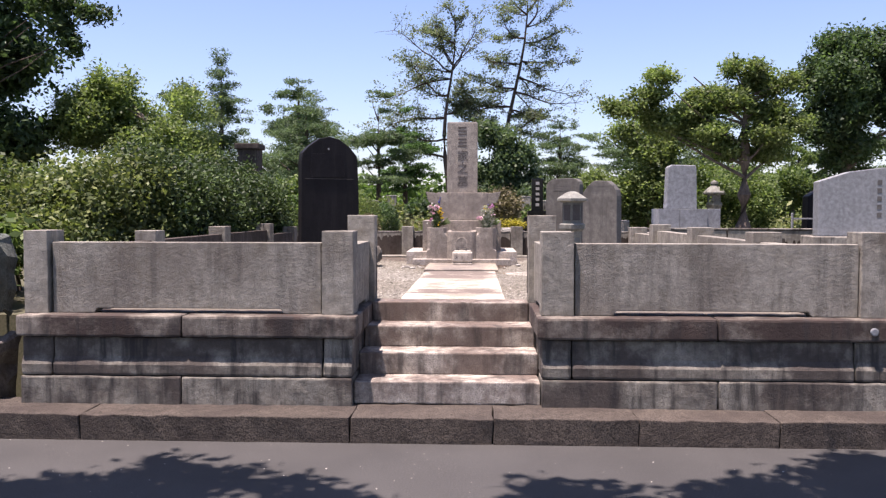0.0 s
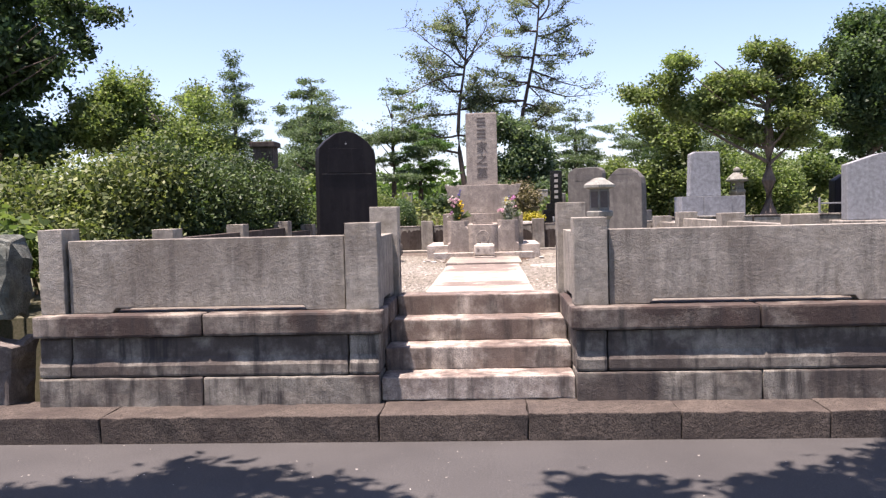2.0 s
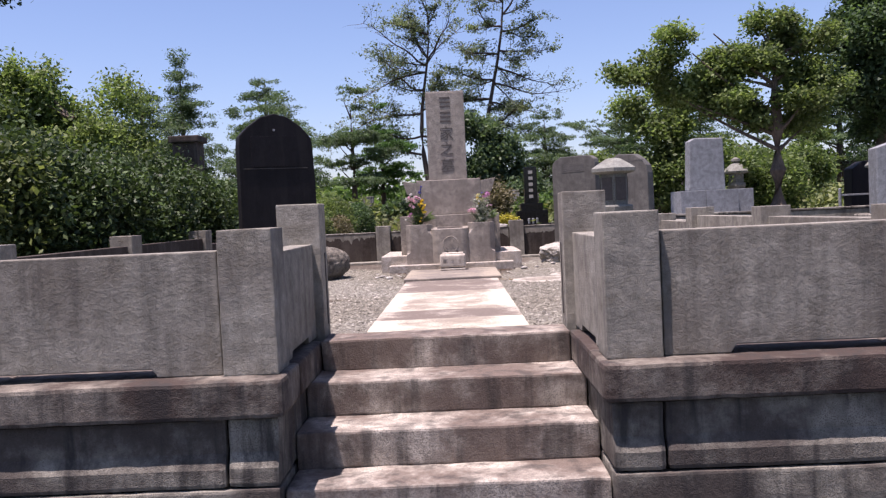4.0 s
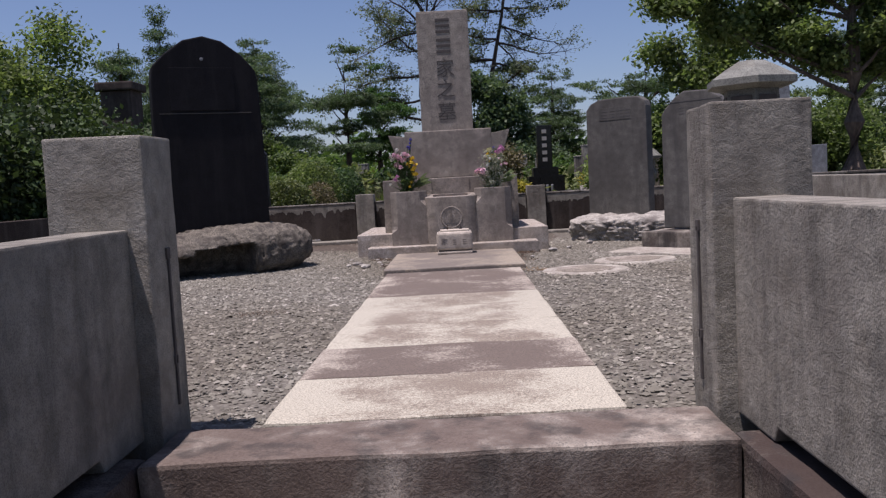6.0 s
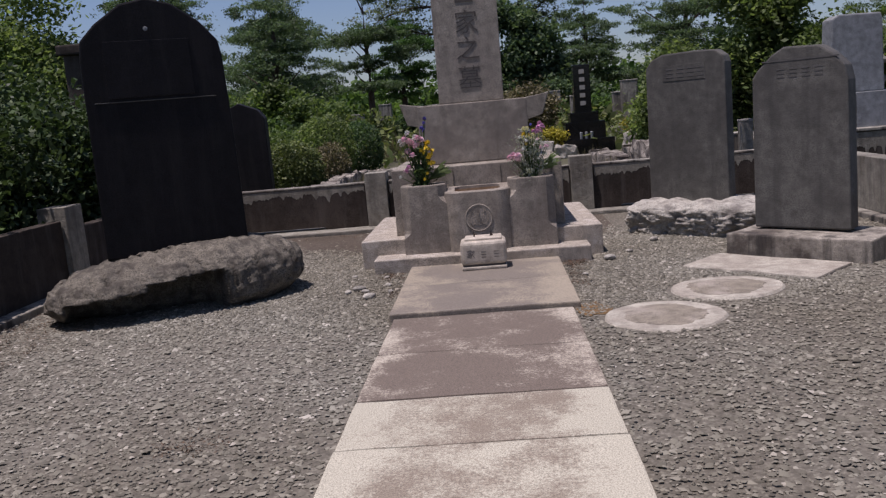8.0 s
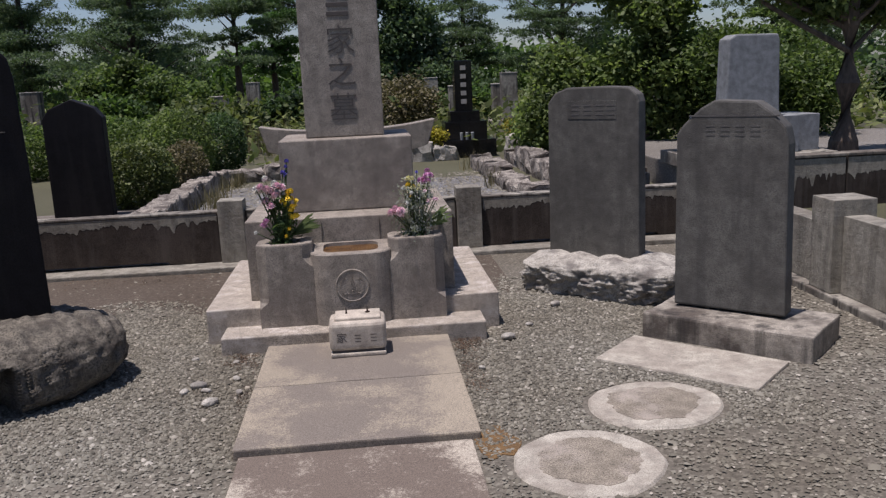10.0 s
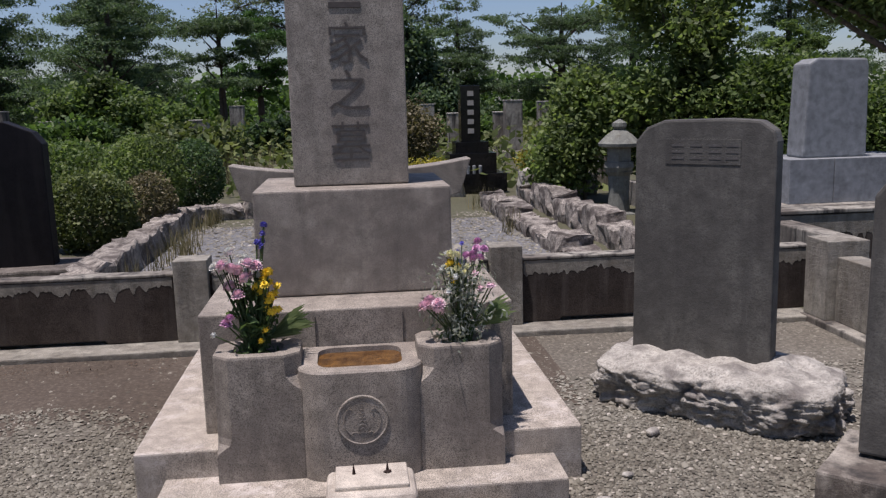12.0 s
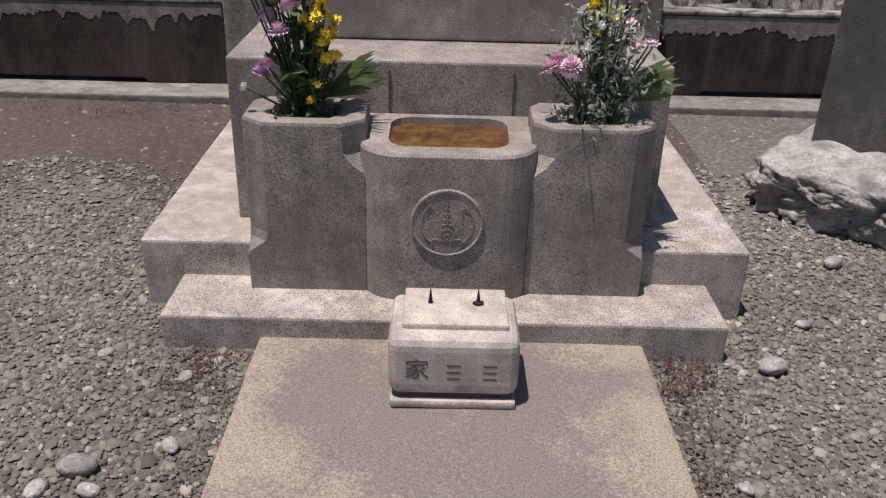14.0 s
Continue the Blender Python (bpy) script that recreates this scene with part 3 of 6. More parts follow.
mpart("screen_footing", box(-0.55, 0.55, 15.46, 15.80, 0.80, 1.10), M_MONU)


def flower_stand(s):
    """Square below, chamfered above: the outer edge from low down, the inner edge near the top."""
    x0, x1, c = 0.222, 0.548, 0.058
    cx, cy = (x0 + x1) / 2, 14.045
    bm = bmesh.new()
    oct_ = [(x0 + c, 13.925), (x1 - c, 13.925), (x1, 13.975), (x1, 14.12), (x1 - 0.04, 14.163), (x0 + 0.03, 14.163), (x0, 14.12), (x0, 13.975)]

    def ring_at(z, outer, inner, k=1.0):
        out = []
        for i, (px, py) in enumerate(oct_):
            f = outer if i in (1, 2) else inner if i in (0, 7) else 1.0
            corner = (x1, 13.925) if i in (1, 2) else (x0, 13.925)
            eps = 0.003 if i in (2, 7) else 0.0
            qx, qy = corner[0] + (px - corner[0]) * f, corner[1] + (py - corner[1]) * f + eps * (1 - f)
            out.append((s * (cx + k * (qx - cx)), cy + k * (qy - cy), z))
        return out
    rings = [ring_at(0.957, 0, 0), ring_at(1.06, 0, 0), ring_at(1.075, 0.12, 0), ring_at(1.09, 0.45, 0), ring_at(1.105, 0.85, 0), ring_at(1.13, 1, 0), ring_at(1.30, 1, 0), ring_at(1.315, 1, 0.15), ring_at(1.335, 1, 0.6), ring_at(1.365, 1, 1), ring_at(1.438, 1, 1), ring_at(1.446, 1, 1, 0.985)]
    for r, z in ((0.094, 1.446), (0.09, 1.430), (0.074, 1.424), (0.062, 1.428), (0.055, 1.35)):
        ring = []
        for px, py in oct_:
            ang = math.atan2(py - cy, px - cx)
            ring.append((s * (cx + r * math.cos(ang) * 1.1), cy + r * math.sin(ang), z))
        rings.append(ring)
    vs = [[bm.verts.new(p) for p in ring] for ring in rings]
    for a, b in zip(vs, vs[1:]):
        for i in range(8):
            bm.faces.new((a[i], a[(i + 1) % 8], b[(i + 1) % 8], b[i]))
    bm.faces.new(vs[0])
    bm.faces.new(vs[-1])
    mpart("flower_stand", bm, M_MONU, "chamfered granite flower stand with round socket")
    # small curved fillet against the basin
    fil = [(0.215 + 0.03 * math.cos(a), 1.34 + 0.05 * math.sin(a)) for a in np.linspace(math.pi, 1.5 * math.pi, 7)] + [(0.24, 1.29), (0.24, 1.40), (0.185, 1.40)]
    mpart("fillet", prism([(s * float(x), float(z) - 0.02) for x, z in fil], "y", 13.97, 14.15), M_MONU)


flower_stand(-1)
flower_stand(1)
# rounded water basin between the stands
half = []
for i in range(9):
    a = i / 8 * math.pi / 2
    half.append((0.125 + 0.115 * math.sin(a), 13.99 - 0.115 * math.cos(a)))
foot = [(-x, y) for x, y in half[::-1]] + half
rim = foot + [(0.24, 14.163), (-0.24, 14.163)]
ri = 0.05
oval = []
for cx, cy, a0 in ((0.10, 13.988, -90), (0.10, 14.088, 0), (-0.10, 14.088, 90), (-0.10, 13.988, 180)):
    for i in range(6):
        a = radians(a0 + i * 18)
        oval.append((cx + 0.062 * math.cos(a), cy + 0.05 * math.sin(a)))
bm = bmesh.new()
outer_lo = [bm.verts.new((x, y, 0.957)) for x, y in rim]
outer_hi = [bm.verts.new((x, y, 1.378 + 0.09 * max(0.0, y - 13.95))) for x, y in rim]
lip = [bm.verts.new((x * 0.985, 14.05 + (y - 14.05) * 0.965, 1.386 + 0.09 * max(0.0, y - 13.95))) for x, y in rim]
for lo, hi in ((outer_lo, outer_hi), (outer_hi, lip)):
    for i in range(len(rim)):
        j = (i + 1) % len(rim)
        bm.faces.new((lo[i], lo[j], hi[j], hi[i]))
in_hi = [bm.verts.new((x, y, 1.386 + 0.09 * max(0.0, y - 13.95))) for x, y in oval]
in_lo = [bm.verts.new((x * 0.97, 14.03 + (y - 14.03) * 0.95, 1.27)) for x, y in oval]
for i in range(len(oval)):
    j = (i + 1) % len(oval)
    bm.faces.new((in_hi[i], in_hi[j], in_lo[j], in_lo[i]))
bm.faces.new(in_lo)
edges = [bm.edges.get((lip[i], lip[(i + 1) % len(lip)])) for i in range(len(lip))] + [bm.edges.get((in_hi[i], in_hi[(i + 1) % len(in_hi)])) for i in range(len(in_hi))]
bmesh.ops.triangle_fill(bm, use_beauty=True, edges=edges, normal=(0, 0, 1))
basin = mpart("basin", bm, M_MONU, "rounded granite water basin")
mpart("water", prism(oval, "z", 1.30, 1.383), M_WATER, "rusty brown rain water", parent=basin)
disc = lathe([(0.098, 0), (0.098, 0.006), (0.0955, 0.009), (0.092, 0.0095), (0.089, 0.0068), (0.05, 0.0065), (0.006, 0.0065)], 56)
bmesh.ops.transform(disc, matrix=pose(0, 13.878, 1.195, 90, 0, 0), verts=disc.verts)
medal = mpart("medallion", disc, M_MONU, "round carved crest", parent=basin)


def crest(outline):
    mpart("crest_line", prism([(float(x), float(z)) for x, z in outline], "y", 13.8690, 13.8725), M_MONU, parent=basin)


def crest_arc(cx, cz, r, w, a0, a1, squash=1.0):
    angs = [radians(a0 + (a1 - a0) * i / 16) for i in range(17)]
    crest([(cx + (r + w) * math.cos(a), cz + (r + w) * squash * math.sin(a)) for a in angs] + [(cx + r * math.cos(a), cz + r * squash * math.sin(a)) for a in angs[::-1]])


crest([(-0.002, 1.19), (0.002, 1.19), (0.0012, 1.268), (-0.0012, 1.268)])
for zc, hw in ((1.236, 0.006), (1.222, 0.009), (1.206, 0.011), (1.192, 0.014)):
    crest([(-hw, zc - 0.0016), (hw, zc - 0.0016), (hw, zc + 0.0016), (-hw, zc + 0.0016)])
crest_arc(0, 1.160, 0.015, 0.0035, -60, 240, 1.2)
crest_arc(0, 1.156, 0.007, 0.003, 0, 300, 1.0)
for hw in (-1, 1):
    crest_arc(0, 1.195, 0.068, 0.0025, 90 + hw * 40, 90 + hw * 150)
    crest_arc(hw * 0.030, 1.137, 0.012, 0.0022, 0, 200)
    crest_arc(hw * 0.045, 1.232, 0.008, 0.002, 20, 250)

# ---- candle and incense stand ----
stand = thing("candle_stand", "small rounded granite candle stand with two iron spikes", "candle stand", (0.02, 13.60, 0.896))
bm = box(-0.155, 0.155, -0.13, 0.10, 0.03, 0.19, bev=0.035, seg=4)
part("body", bm, M_PINK, stand)
part("foot", box(-0.15, 0.15, -0.135, 0.10, 0.0, 0.022, bev=0.008), M_PINK, stand)
# Recess between foot and body: the overhang's shade is put in as dark colour.
part("neck_shade", box(-0.142, 0.142, -0.118, 0.095, 0.015, 0.045, bev=0.0), M_CARVE, stand)
part("top_plate", box(-0.122, 0.128, -0.085, 0.09, 0.17, 0.205, bev=0.006), M_PINK, stand)
for x in (-0.058, 0.058):
    part("spike", lathe([(0.006, 0.204), (0.005, 0.215), (0.0008, 0.245)], 10), M_RUST, stand, "rusted iron candle spike").location = (x, 0.015, 0)
part("wax_remnant", boulder(0.014, 0.010, 0.005, 3, 0.3, sub=2), M_RUST, stand).location = (0.058, 0.012, 0.204)
bm = text_mesh("家", 0.060, 0.001, -0.004)
cx = sum(v.co.x for v in bm.verts) / len(bm.verts)
bmesh.ops.translate(bm, vec=(-0.088 - cx, -0.1302, 0.105), verts=bm.verts)
part("inscription", bm, M_CARVE, stand)
for xc in (0.0, 0.085):
    for dz in (-0.018, 0.0, 0.018):
        part("inscription_bar", box(xc - 0.016, xc + 0.016, -0.1308, -0.128, 0.102 + dz - 0.002, 0.102 + dz + 0.002, bev=0.0005), M_CARVE, stand)

# ---- steles on the gravel ----
def stone_stele(name, label, loc, rz, outline, thick, mat, lines=(), frame_box=None, group="memorial steles"):
    st = thing(name, label, "memorial stone", loc, rz, group)
    part("slab", prism(outline, "y", 0, thick, 0.012), mat, st)
    return st


A_ANG = -42.0
rock_a = thing("pedestal_boulder", "pale knobbly boulder carrying a slate stele", "boulder", (1.74, 14.66, GRAVEL_Z - 0.02), A_ANG)
bm = boulder(0.58, 0.31, 0.152, 5, 0.04, sub=6, square=4.2, knob=0.065, cells=(5.2, 5.2, 4.5))
for v in bm.verts:
    d = noise.voronoi(v.co * 9 + Vector((2, 5, 1)) + 0.5 * noise.noise_vector(v.co * 12))[0]
    n_ = Vector((v.co.x * 0.3, v.co.y, v.co.z - 0.1)).normalized()
    low = min(1.0, max(0.08, (0.235 - v.co.z) / 0.06))
    v.co += n_ * ((0.005 + 0.030 * low) * noise.fractal(v.co * 15, 0.7, 2.1, 5) - 0.026 * low * max(0.0, 1 - (d[1] - d[0]) / 0.25))
part("rock", bm, M_ROCKW, rock_a, smooth=True)
st_a = stone_stele("memorial_stele", "dark grey slate stele with framed faint title on a pale boulder", (1.66, 14.70, 1.045), A_ANG, [(-0.35, 0), (0.335, 0), (0.33, 1.10), (0.315, 1.15), (0.25, 1.195), (0.10, 1.205), (-0.20, 1.20), (-0.29, 1.165), (-0.345, 1.10)], 0.11, M_SLATE)
part("title_panel", box(-0.19, 0.17, -0.003, 0.01, 0.99, 1.11, bev=0.001), M_SLATE, st_a, "shallow framed title")
for i, x in enumerate((-0.13, -0.04, 0.05, 0.13)):
    for dz in (-0.03, 0.0, 0.03):
        part("inscription_bar", box(x - 0.03, x + 0.03, -0.0045, 0.003, 1.05 + dz - 0.005, 1.05 + dz + 0.005, bev=0), M_CARVE2, st_a)

plinth_b = thing("stele_plinth", "low granite plinth with dark water stains under a stele", "plinth", (1.968, 13.27, GRAVEL_Z), A_ANG - 2.4)
part("plinth_stone", worn_box(-0.465, 0.465, 0.0, 0.50, -0.05, 0.137, 0.012, 0.005, 0.12), M_PLINTH, plinth_b)
st_b = stone_stele("memorial_stele", "smooth grey slate stele with shouldered top on a low plinth", (2.09, 13.475, 1.007), A_ANG, [(-0.315, 0), (0.305, 0), (0.295, 0.93), (0.275, 1.02), (0.20, 1.10), (0.12, 1.155), (-0.10, 1.165), (-0.18, 1.12), (-0.275, 1.03), (-0.31, 0.98)], 0.13, M_SLATE)
part("ridge", box(-0.24, 0.24, -0.002, 0.01, 1.075, 1.083, bev=0), M_CARVE2, st_b)
for x in (-0.12, -0.04, 0.04, 0.12):
    for dz in (-0.025, 0.0, 0.025):
        part("inscription_bar", box(x - 0.026, x + 0.026, -0.0015, 0.003, 1.0 + dz - 0.004, 1.0 + dz + 0.004, bev=0), M_CARVE2, st_b)
flag = thing("flat_slab", "pale flat slab lying before a stele plinth", "stone slab", (1.76, 13.13, GRAVEL_Z - 0.03), A_ANG - 2)
part("slab", worn_box(-0.44, 0.42, -0.26, 0.20, 0, 0.042, 0.01, 0.006, 0.1), M_DISC, flag)
for loc, sx, sy, sd in (((1.36, 12.60, GRAVEL_Z - 0.035), 0.32, 0.27, 1), ((0.92, 12.09, GRAVEL_Z - 0.035), 0.31, 0.29, 2)):
    ob = thing("stepping_stone", "round pale stepping stone sunk in gravel", "stepping stone", loc, 15 * sd, "stepping stones")
    bm = lathe([(1.0, 0), (1.0, 0.03), (0.96, 0.042), (0.5, 0.043), (0.15, 0.043)], 40)
    for v in bm.verts:
        a = math.atan2(v.co.y, v.co.x)
        k = 1 + 0.09 * noise.noise(Vector((math.cos(a) * 1.4, math.sin(a) * 1.4, sd * 5))) + 0.03 * noise.noise(Vector((math.cos(a) * 5, math.sin(a) * 5, sd * 2)))
        v.co.x *= sx * k
        v.co.y *= sy * k
    part("stone_disc", bm, M_DISC, ob)
    worn = []
    for i in range(72):
        a = i / 72 * 2 * math.pi
        q = Vector((math.cos(a), math.sin(a), sd * 3.0))
        r = 0.68 + 0.16 * noise.noise(q * 1.7) + 0.07 * noise.noise(q * 6) + 0.05 * noise.noise(q * 15)
        worn.append((sx * r * math.cos(a), sy * r * math.sin(a)))
    part("worn_centre", prism(worn, "z", 0.038, 0.0445), M_DISCC, ob, "darker trodden centre of the stone")

C_ANG = 30.0
rock_c = thing("pedestal_boulder", "long ribbed grey boulder, hollowed along its shaded foot", "boulder", (-1.98, 13.28, GRAVEL_Z - 0.02), C_ANG)
bm = boulder(0.81, 0.46, 0.245, 11, 0.03, sub=6, square=2.55, knob=0.012, cells=(26.0, 7.0, 5.0))
for v in bm.verts:
    v.co.z *= 0.92 + 0.14 * v.co.x / 0.8
for v in bm.verts:
    wave = v.co.x * 75 + 5.0 * noise.noise(v.co * 2.5) + (9 * v.co.z if v.co.y < 0 else 0)
    groove = (0.5 + 0.5 * math.sin(wave)) ** 3
    v.co += Vector((0, 0.7 if v.co.y < 0 else -0.7, -0.4)) * 0.04 * groove * (0.7 + noise.noise(v.co * 6))
    v.co += Vector((v.co.x * 0.3, v.co.y, v.co.z)).normalized() * 0.013 * noise.fractal(v.co * 13, 0.8, 2.0, 4)
    roof = 0.215 + 0.06 * v.co.x + (0.04 if v.co.x > -0.25 else 0.0)
    if v.co.y < 0.0 and v.co.z < roof and -0.72 < v.co.x < 0.22:
        k = max(0.0, 1 - ((v.co.x + 0.25) / 0.47) ** 8)
        v.co.y += 0.34 * k * min(1.0, -v.co.y / 0.12)
part("rock", bm, M_ROCK, rock_c, smooth=True)
st_c = stone_stele("memorial_stele", "tall black stone stele with pointed round head on a ribbed boulder", (-1.985, 13.30, 1.20), C_ANG - 6,
                   [(-0.42, 0), (0.475, 0), (0.465, 0.82), (0.45, 1.25), (0.435, 1.34), (0.33, 1.465), (0.17, 1.58), (0.02, 1.62), (-0.14, 1.585), (-0.30, 1.47), (-0.395, 1.37), (-0.41, 1.25)], 0.24, M_BLACK)
part("ledge_line", box(-0.36, 0.38, -0.006, 0.01, 0.985, 0.990, bev=0.001), M_SLATE, st_c)
part("raised_field", box(-0.27, 0.25, -0.008, 0.01, 1.01, 1.36, bev=0.002), M_BLACK, st_c)
part("emblem", lathe([(0.014, 0), (0.014, 0.006), (0.004, 0.008)], 14), M_GREYST, st_c).matrix_basis = pose(0, -0.004, 1.43, 90, 0, 0)

# ---- stone lantern by the gate ----
lan = thing("stone_lantern", "short grey granite lantern with flared shaft standing in gravel", "stone lantern", (1.24, 9.64, GRAVEL_Z - 0.03), 20)
part("shaft", lathe([(0.205, 0), (0.195, 0.06), (0.165, 0.20), (0.128, 0.36), (0.108, 0.50), (0.105, 0.60), (0.115, 0.665)], 6), M_LANT, lan)
part("platform", lathe([(0.12, 0.665), (0.15, 0.70), (0.15, 0.74), (0.135, 0.752)], 6), M_LANT, lan)
fire = part("fire_box", lathe([(0.108, 0.752), (0.108, 0.975)], 6), M_LANT, lan)
# Dark panels on the closed faces paint the shade inside the fire box.
for a in (0, 60, 120, 180, 240, 300):
    ob = link_bm("opening_shade", box(-0.04, 0.04, -0.099, -0.088, 0.785, 0.95, bev=0.002), M_CARVE)
    ob.parent = fire
    ob.matrix_basis = pose(0, 0, 0, 0, 0, a)
part("roof", lathe([(0.12, 0.975), (0.178, 0.99), (0.178, 1.015), (0.12, 1.05), (0.055, 1.085), (0.02, 1.09)], 6), M_LANT, lan, "six-sided lantern roof with sunlit top")

# ---- neighbouring plots ----
def rough_wall(name, label, pts, width, z0, z1, size, mat, seed, jump=(0.72, 1.10)):
    """A row of rock-faced stones along a polyline."""
    w = thing(name, label, "stone border", kind="structure")
    rnd = random.Random(seed)
    for (xa, ya), (xb, yb) in zip(pts, pts[1:]):
        length = math.hypot(xb - xa, yb - ya)
        ang = math.degrees(math.atan2(yb - ya, xb - xa))
        s = 0.0
        while s < length - 0.05:
            step = min(length - s, size * rnd.uniform(0.7, 1.4))
            bm = worn_box(-step / 2 + 0.006, step / 2 - 0.006, -width / 2 * rnd.uniform(0.85, 1.1), width / 2 * rnd.uniform(0.85, 1.1), 0, (z1 - z0) * rnd.uniform(*jump), 0.03, 0.07, 0.09)
            ob = part("border_stone", bm, mat, w)
            k = (s + step / 2) / length
            ob.matrix_basis = pose(xa + (xb - xa) * k, ya + (yb - ya) * k, z0, 0, 0, ang)
            s += step
    return w


rough_wall("border_left", "rough pale stone border of the plot behind", [(-2.18, 16.75), (-2.15, 22.2)], 0.30, 0.78, 1.12, 1.3, M_RUBBLE, 1, (0.94, 1.02))
rough_wall("border_right", "rough split stone border of the plot behind", [(2.12, 16.9), (1.98, 22.8)], 0.34, 0.76, 1.06, 0.42, M_RUBBLE, 2)
rough_wall("border_right_outer", "pale rough stone border with square corner posts", [(2.80, 17.2), (2.62, 23.3)], 0.32, 0.78, 1.16, 0.55, M_RUBBLE, 3)
rough_wall("border_far", "pale stone border round a bed of shrubs", [(1.75, 24.0), (0.7, 24.1)], 0.3, 0.88, 1.22, 0.5, M_ROCKW, 4)
rough_wall("border_shrubs", "pale stacked stone border of a shrub bed", [(2.55, 23.6), (3.75, 23.7)], 0.35, 0.85, 1.28, 0.55, M_ROCKW, 5)
rough_wall("border_cross", "pale rough stones across the plot behind", [(-2.1, 22.4), (-0.6, 22.6)], 0.35, 0.83, 1.12, 0.5, M_RUBBLE, 6)
rough_wall("wall_next_left", "rock-faced green stained wall of the next plot", [(-3.62, 7.42), (-12.0, 7.42)], 0.40, 0.17, 0.86, 0.85, M_ROCKCUT, 7)
rough_wall("wall_next_left_upper", "mossy rock-faced upper wall of the next plot", [(-3.66, 7.46), (-12.0, 7.46)], 0.34, 0.86, 1.50, 0.95, M_MOSSY, 8)
rough_wall("wall_next_right", "plain granite wall of the next plot", [(3.56, 7.42), (12.0, 7.42)], 0.40, 0.17, 1.05, 0.95, M_BASE, 9)
low = thing("wall_plot_right", "pale concrete retaining wall of the raised plot beside", "stone wall", kind="structure")
for a, b, y in ((3.5, 5.2, 17.6), (5.21, 7.2, 17.6), (7.21, 9.8, 17.6)):
    part("wall_block", box(a, b, y, y + 0.2, 0.6, 1.34, bev=0.012), M_GRIME_SHADE, low)
    crust(low, a, b, y, 1.18, 1.33, 0.35)
    part("coping", box(a, b, y - 0.012, y + 0.21, 1.342, 1.375, bev=0.008), M_BACK, low)
part("wall_block", worn_box(3.5, 3.7, 16.6, 17.59, 0.7, 1.30, 0.012, 0.006, 0.3), M_BACK, low)
raised = thing("raised_plot", "raised plot of grey gravel behind a low stained wall", "plot", kind="structure")
part("fill", worn_box(3.86, 10.6, 17.82, 22.4, 0.55, 1.20, 0.02, 0.02, 0.5), M_RAISED, raised)
rough_wall("wall_raised_plot", "stained concrete side wall of the raised plot", [(3.60, 9.6), (3.60, 16.5)], 0.14, 0.75, 1.12, 1.5, M_BACK, 12)

# black stele behind
bs = thing("memorial_stele", "black pointed stone stele on a low bed beside shrubs", "memorial stone", (-3.10, 18.9, 0.86), 4, "memorial steles")
part("slab", prism([(-0.32, 0), (0.32, 0), (0.32, 1.22), (0.24, 1.33), (0.0, 1.43), (-0.24, 1.33), (-0.32, 1.22)], "y", 0, 0.2, 0.01), M_BLACK, bs)
part("footing", worn_box(-0.8, 0.8, -0.25, 0.45, -0.1, 0.10, 0.02, 0.01, 0.2), M_ROCKCUT, bs)

# polished black grave
bg = thing("black_grave", "polished black granite grave with pale lettering far behind", "grave", (1.96, 24.6, 0.92))
part("base", box(-0.52, 0.52, -0.40, 0.5, 0, 0.30), M_POLISH, bg)
part("tier", box(-0.38, 0.38, -0.25, 0.42, 0.30, 0.62), M_POLISH, bg)
part("tier", box(-0.27, 0.27, -0.15, 0.35, 0.62, 0.80), M_POLISH, bg)
part("stele", box(-0.16, 0.16, -0.04, 0.28, 0.80, 1.70, bev=0.01), M_POLISH, bg)
for i in range(5):
    part("inscription_bar", box(-0.05, 0.05, -0.046, -0.035, 1.58 - 0.15 * i - 0.05, 1.58 - 0.15 * i + 0.03, bev=0), M_GOLD, bg)
for x in (-0.10, 0.0, 0.10):
    part("cup", lathe([(0.025, 0), (0.03, 0.12), (0.02, 0.13)], 12), M_GREYST, bg).location = (x, -0.33, 0.30)

# grey monument on a stepped base
gm = thing("grey_monument", "blue grey granite monument on a jointed stepped base", "grave", (4.47, 18.3, 1.29))
part("step", worn_box(-0.72, 0.9, -0.25, 0.95, -0.10, 0.06, 0.01, 0.004, 0.3), M_BACK, gm)
part("base", box(-0.49, -0.06, -0.12, 0.6, 0.06, 0.47), M_GREYST, gm)
part("base", box(-0.055, 0.50, -0.12, 0.6, 0.06, 0.47), M_GREYST, gm)
part("base_panel", box(0.505, 0.80, 0.0, 0.6, 0.06, 0.47), M_GREYST, gm)
part("slab", prism([(-0.31, 0.47), (0.32, 0.47), (0.30, 1.30), (0.28, 1.37), (-0.20, 1.38), (-0.28, 1.33)], "y", 0, 0.3, 0.02), M_GREYST, gm)


def garden_lantern(loc, k, label):
    ob = thing("stone_lantern", label, "stone lantern", loc, 10, "garden lanterns")
    for nm, prof, n in (("foot", [(0.22, 0), (0.22, 0.07), (0.17, 0.09)], 6), ("shaft", [(0.13, 0.08), (0.115, 0.3), (0.125, 0.50), (0.16, 0.55)], 12), ("platform", [(0.16, 0.55), (0.19, 0.60), (0.18, 0.66)], 6), ("fire_box", [(0.15, 0.66), (0.15, 0.82)], 6),
                        ("roof", [(0.17, 0.82), (0.235, 0.84), (0.24, 0.87), (0.15, 0.96), (0.07, 1.02)], 12), ("finial", [(0.05, 1.02), (0.085, 1.06), (0.08, 1.10), (0.01, 1.14)], 12)):
        part(nm, lathe([(r * k, z * k) for r, z in prof], n), M_LANT, ob)


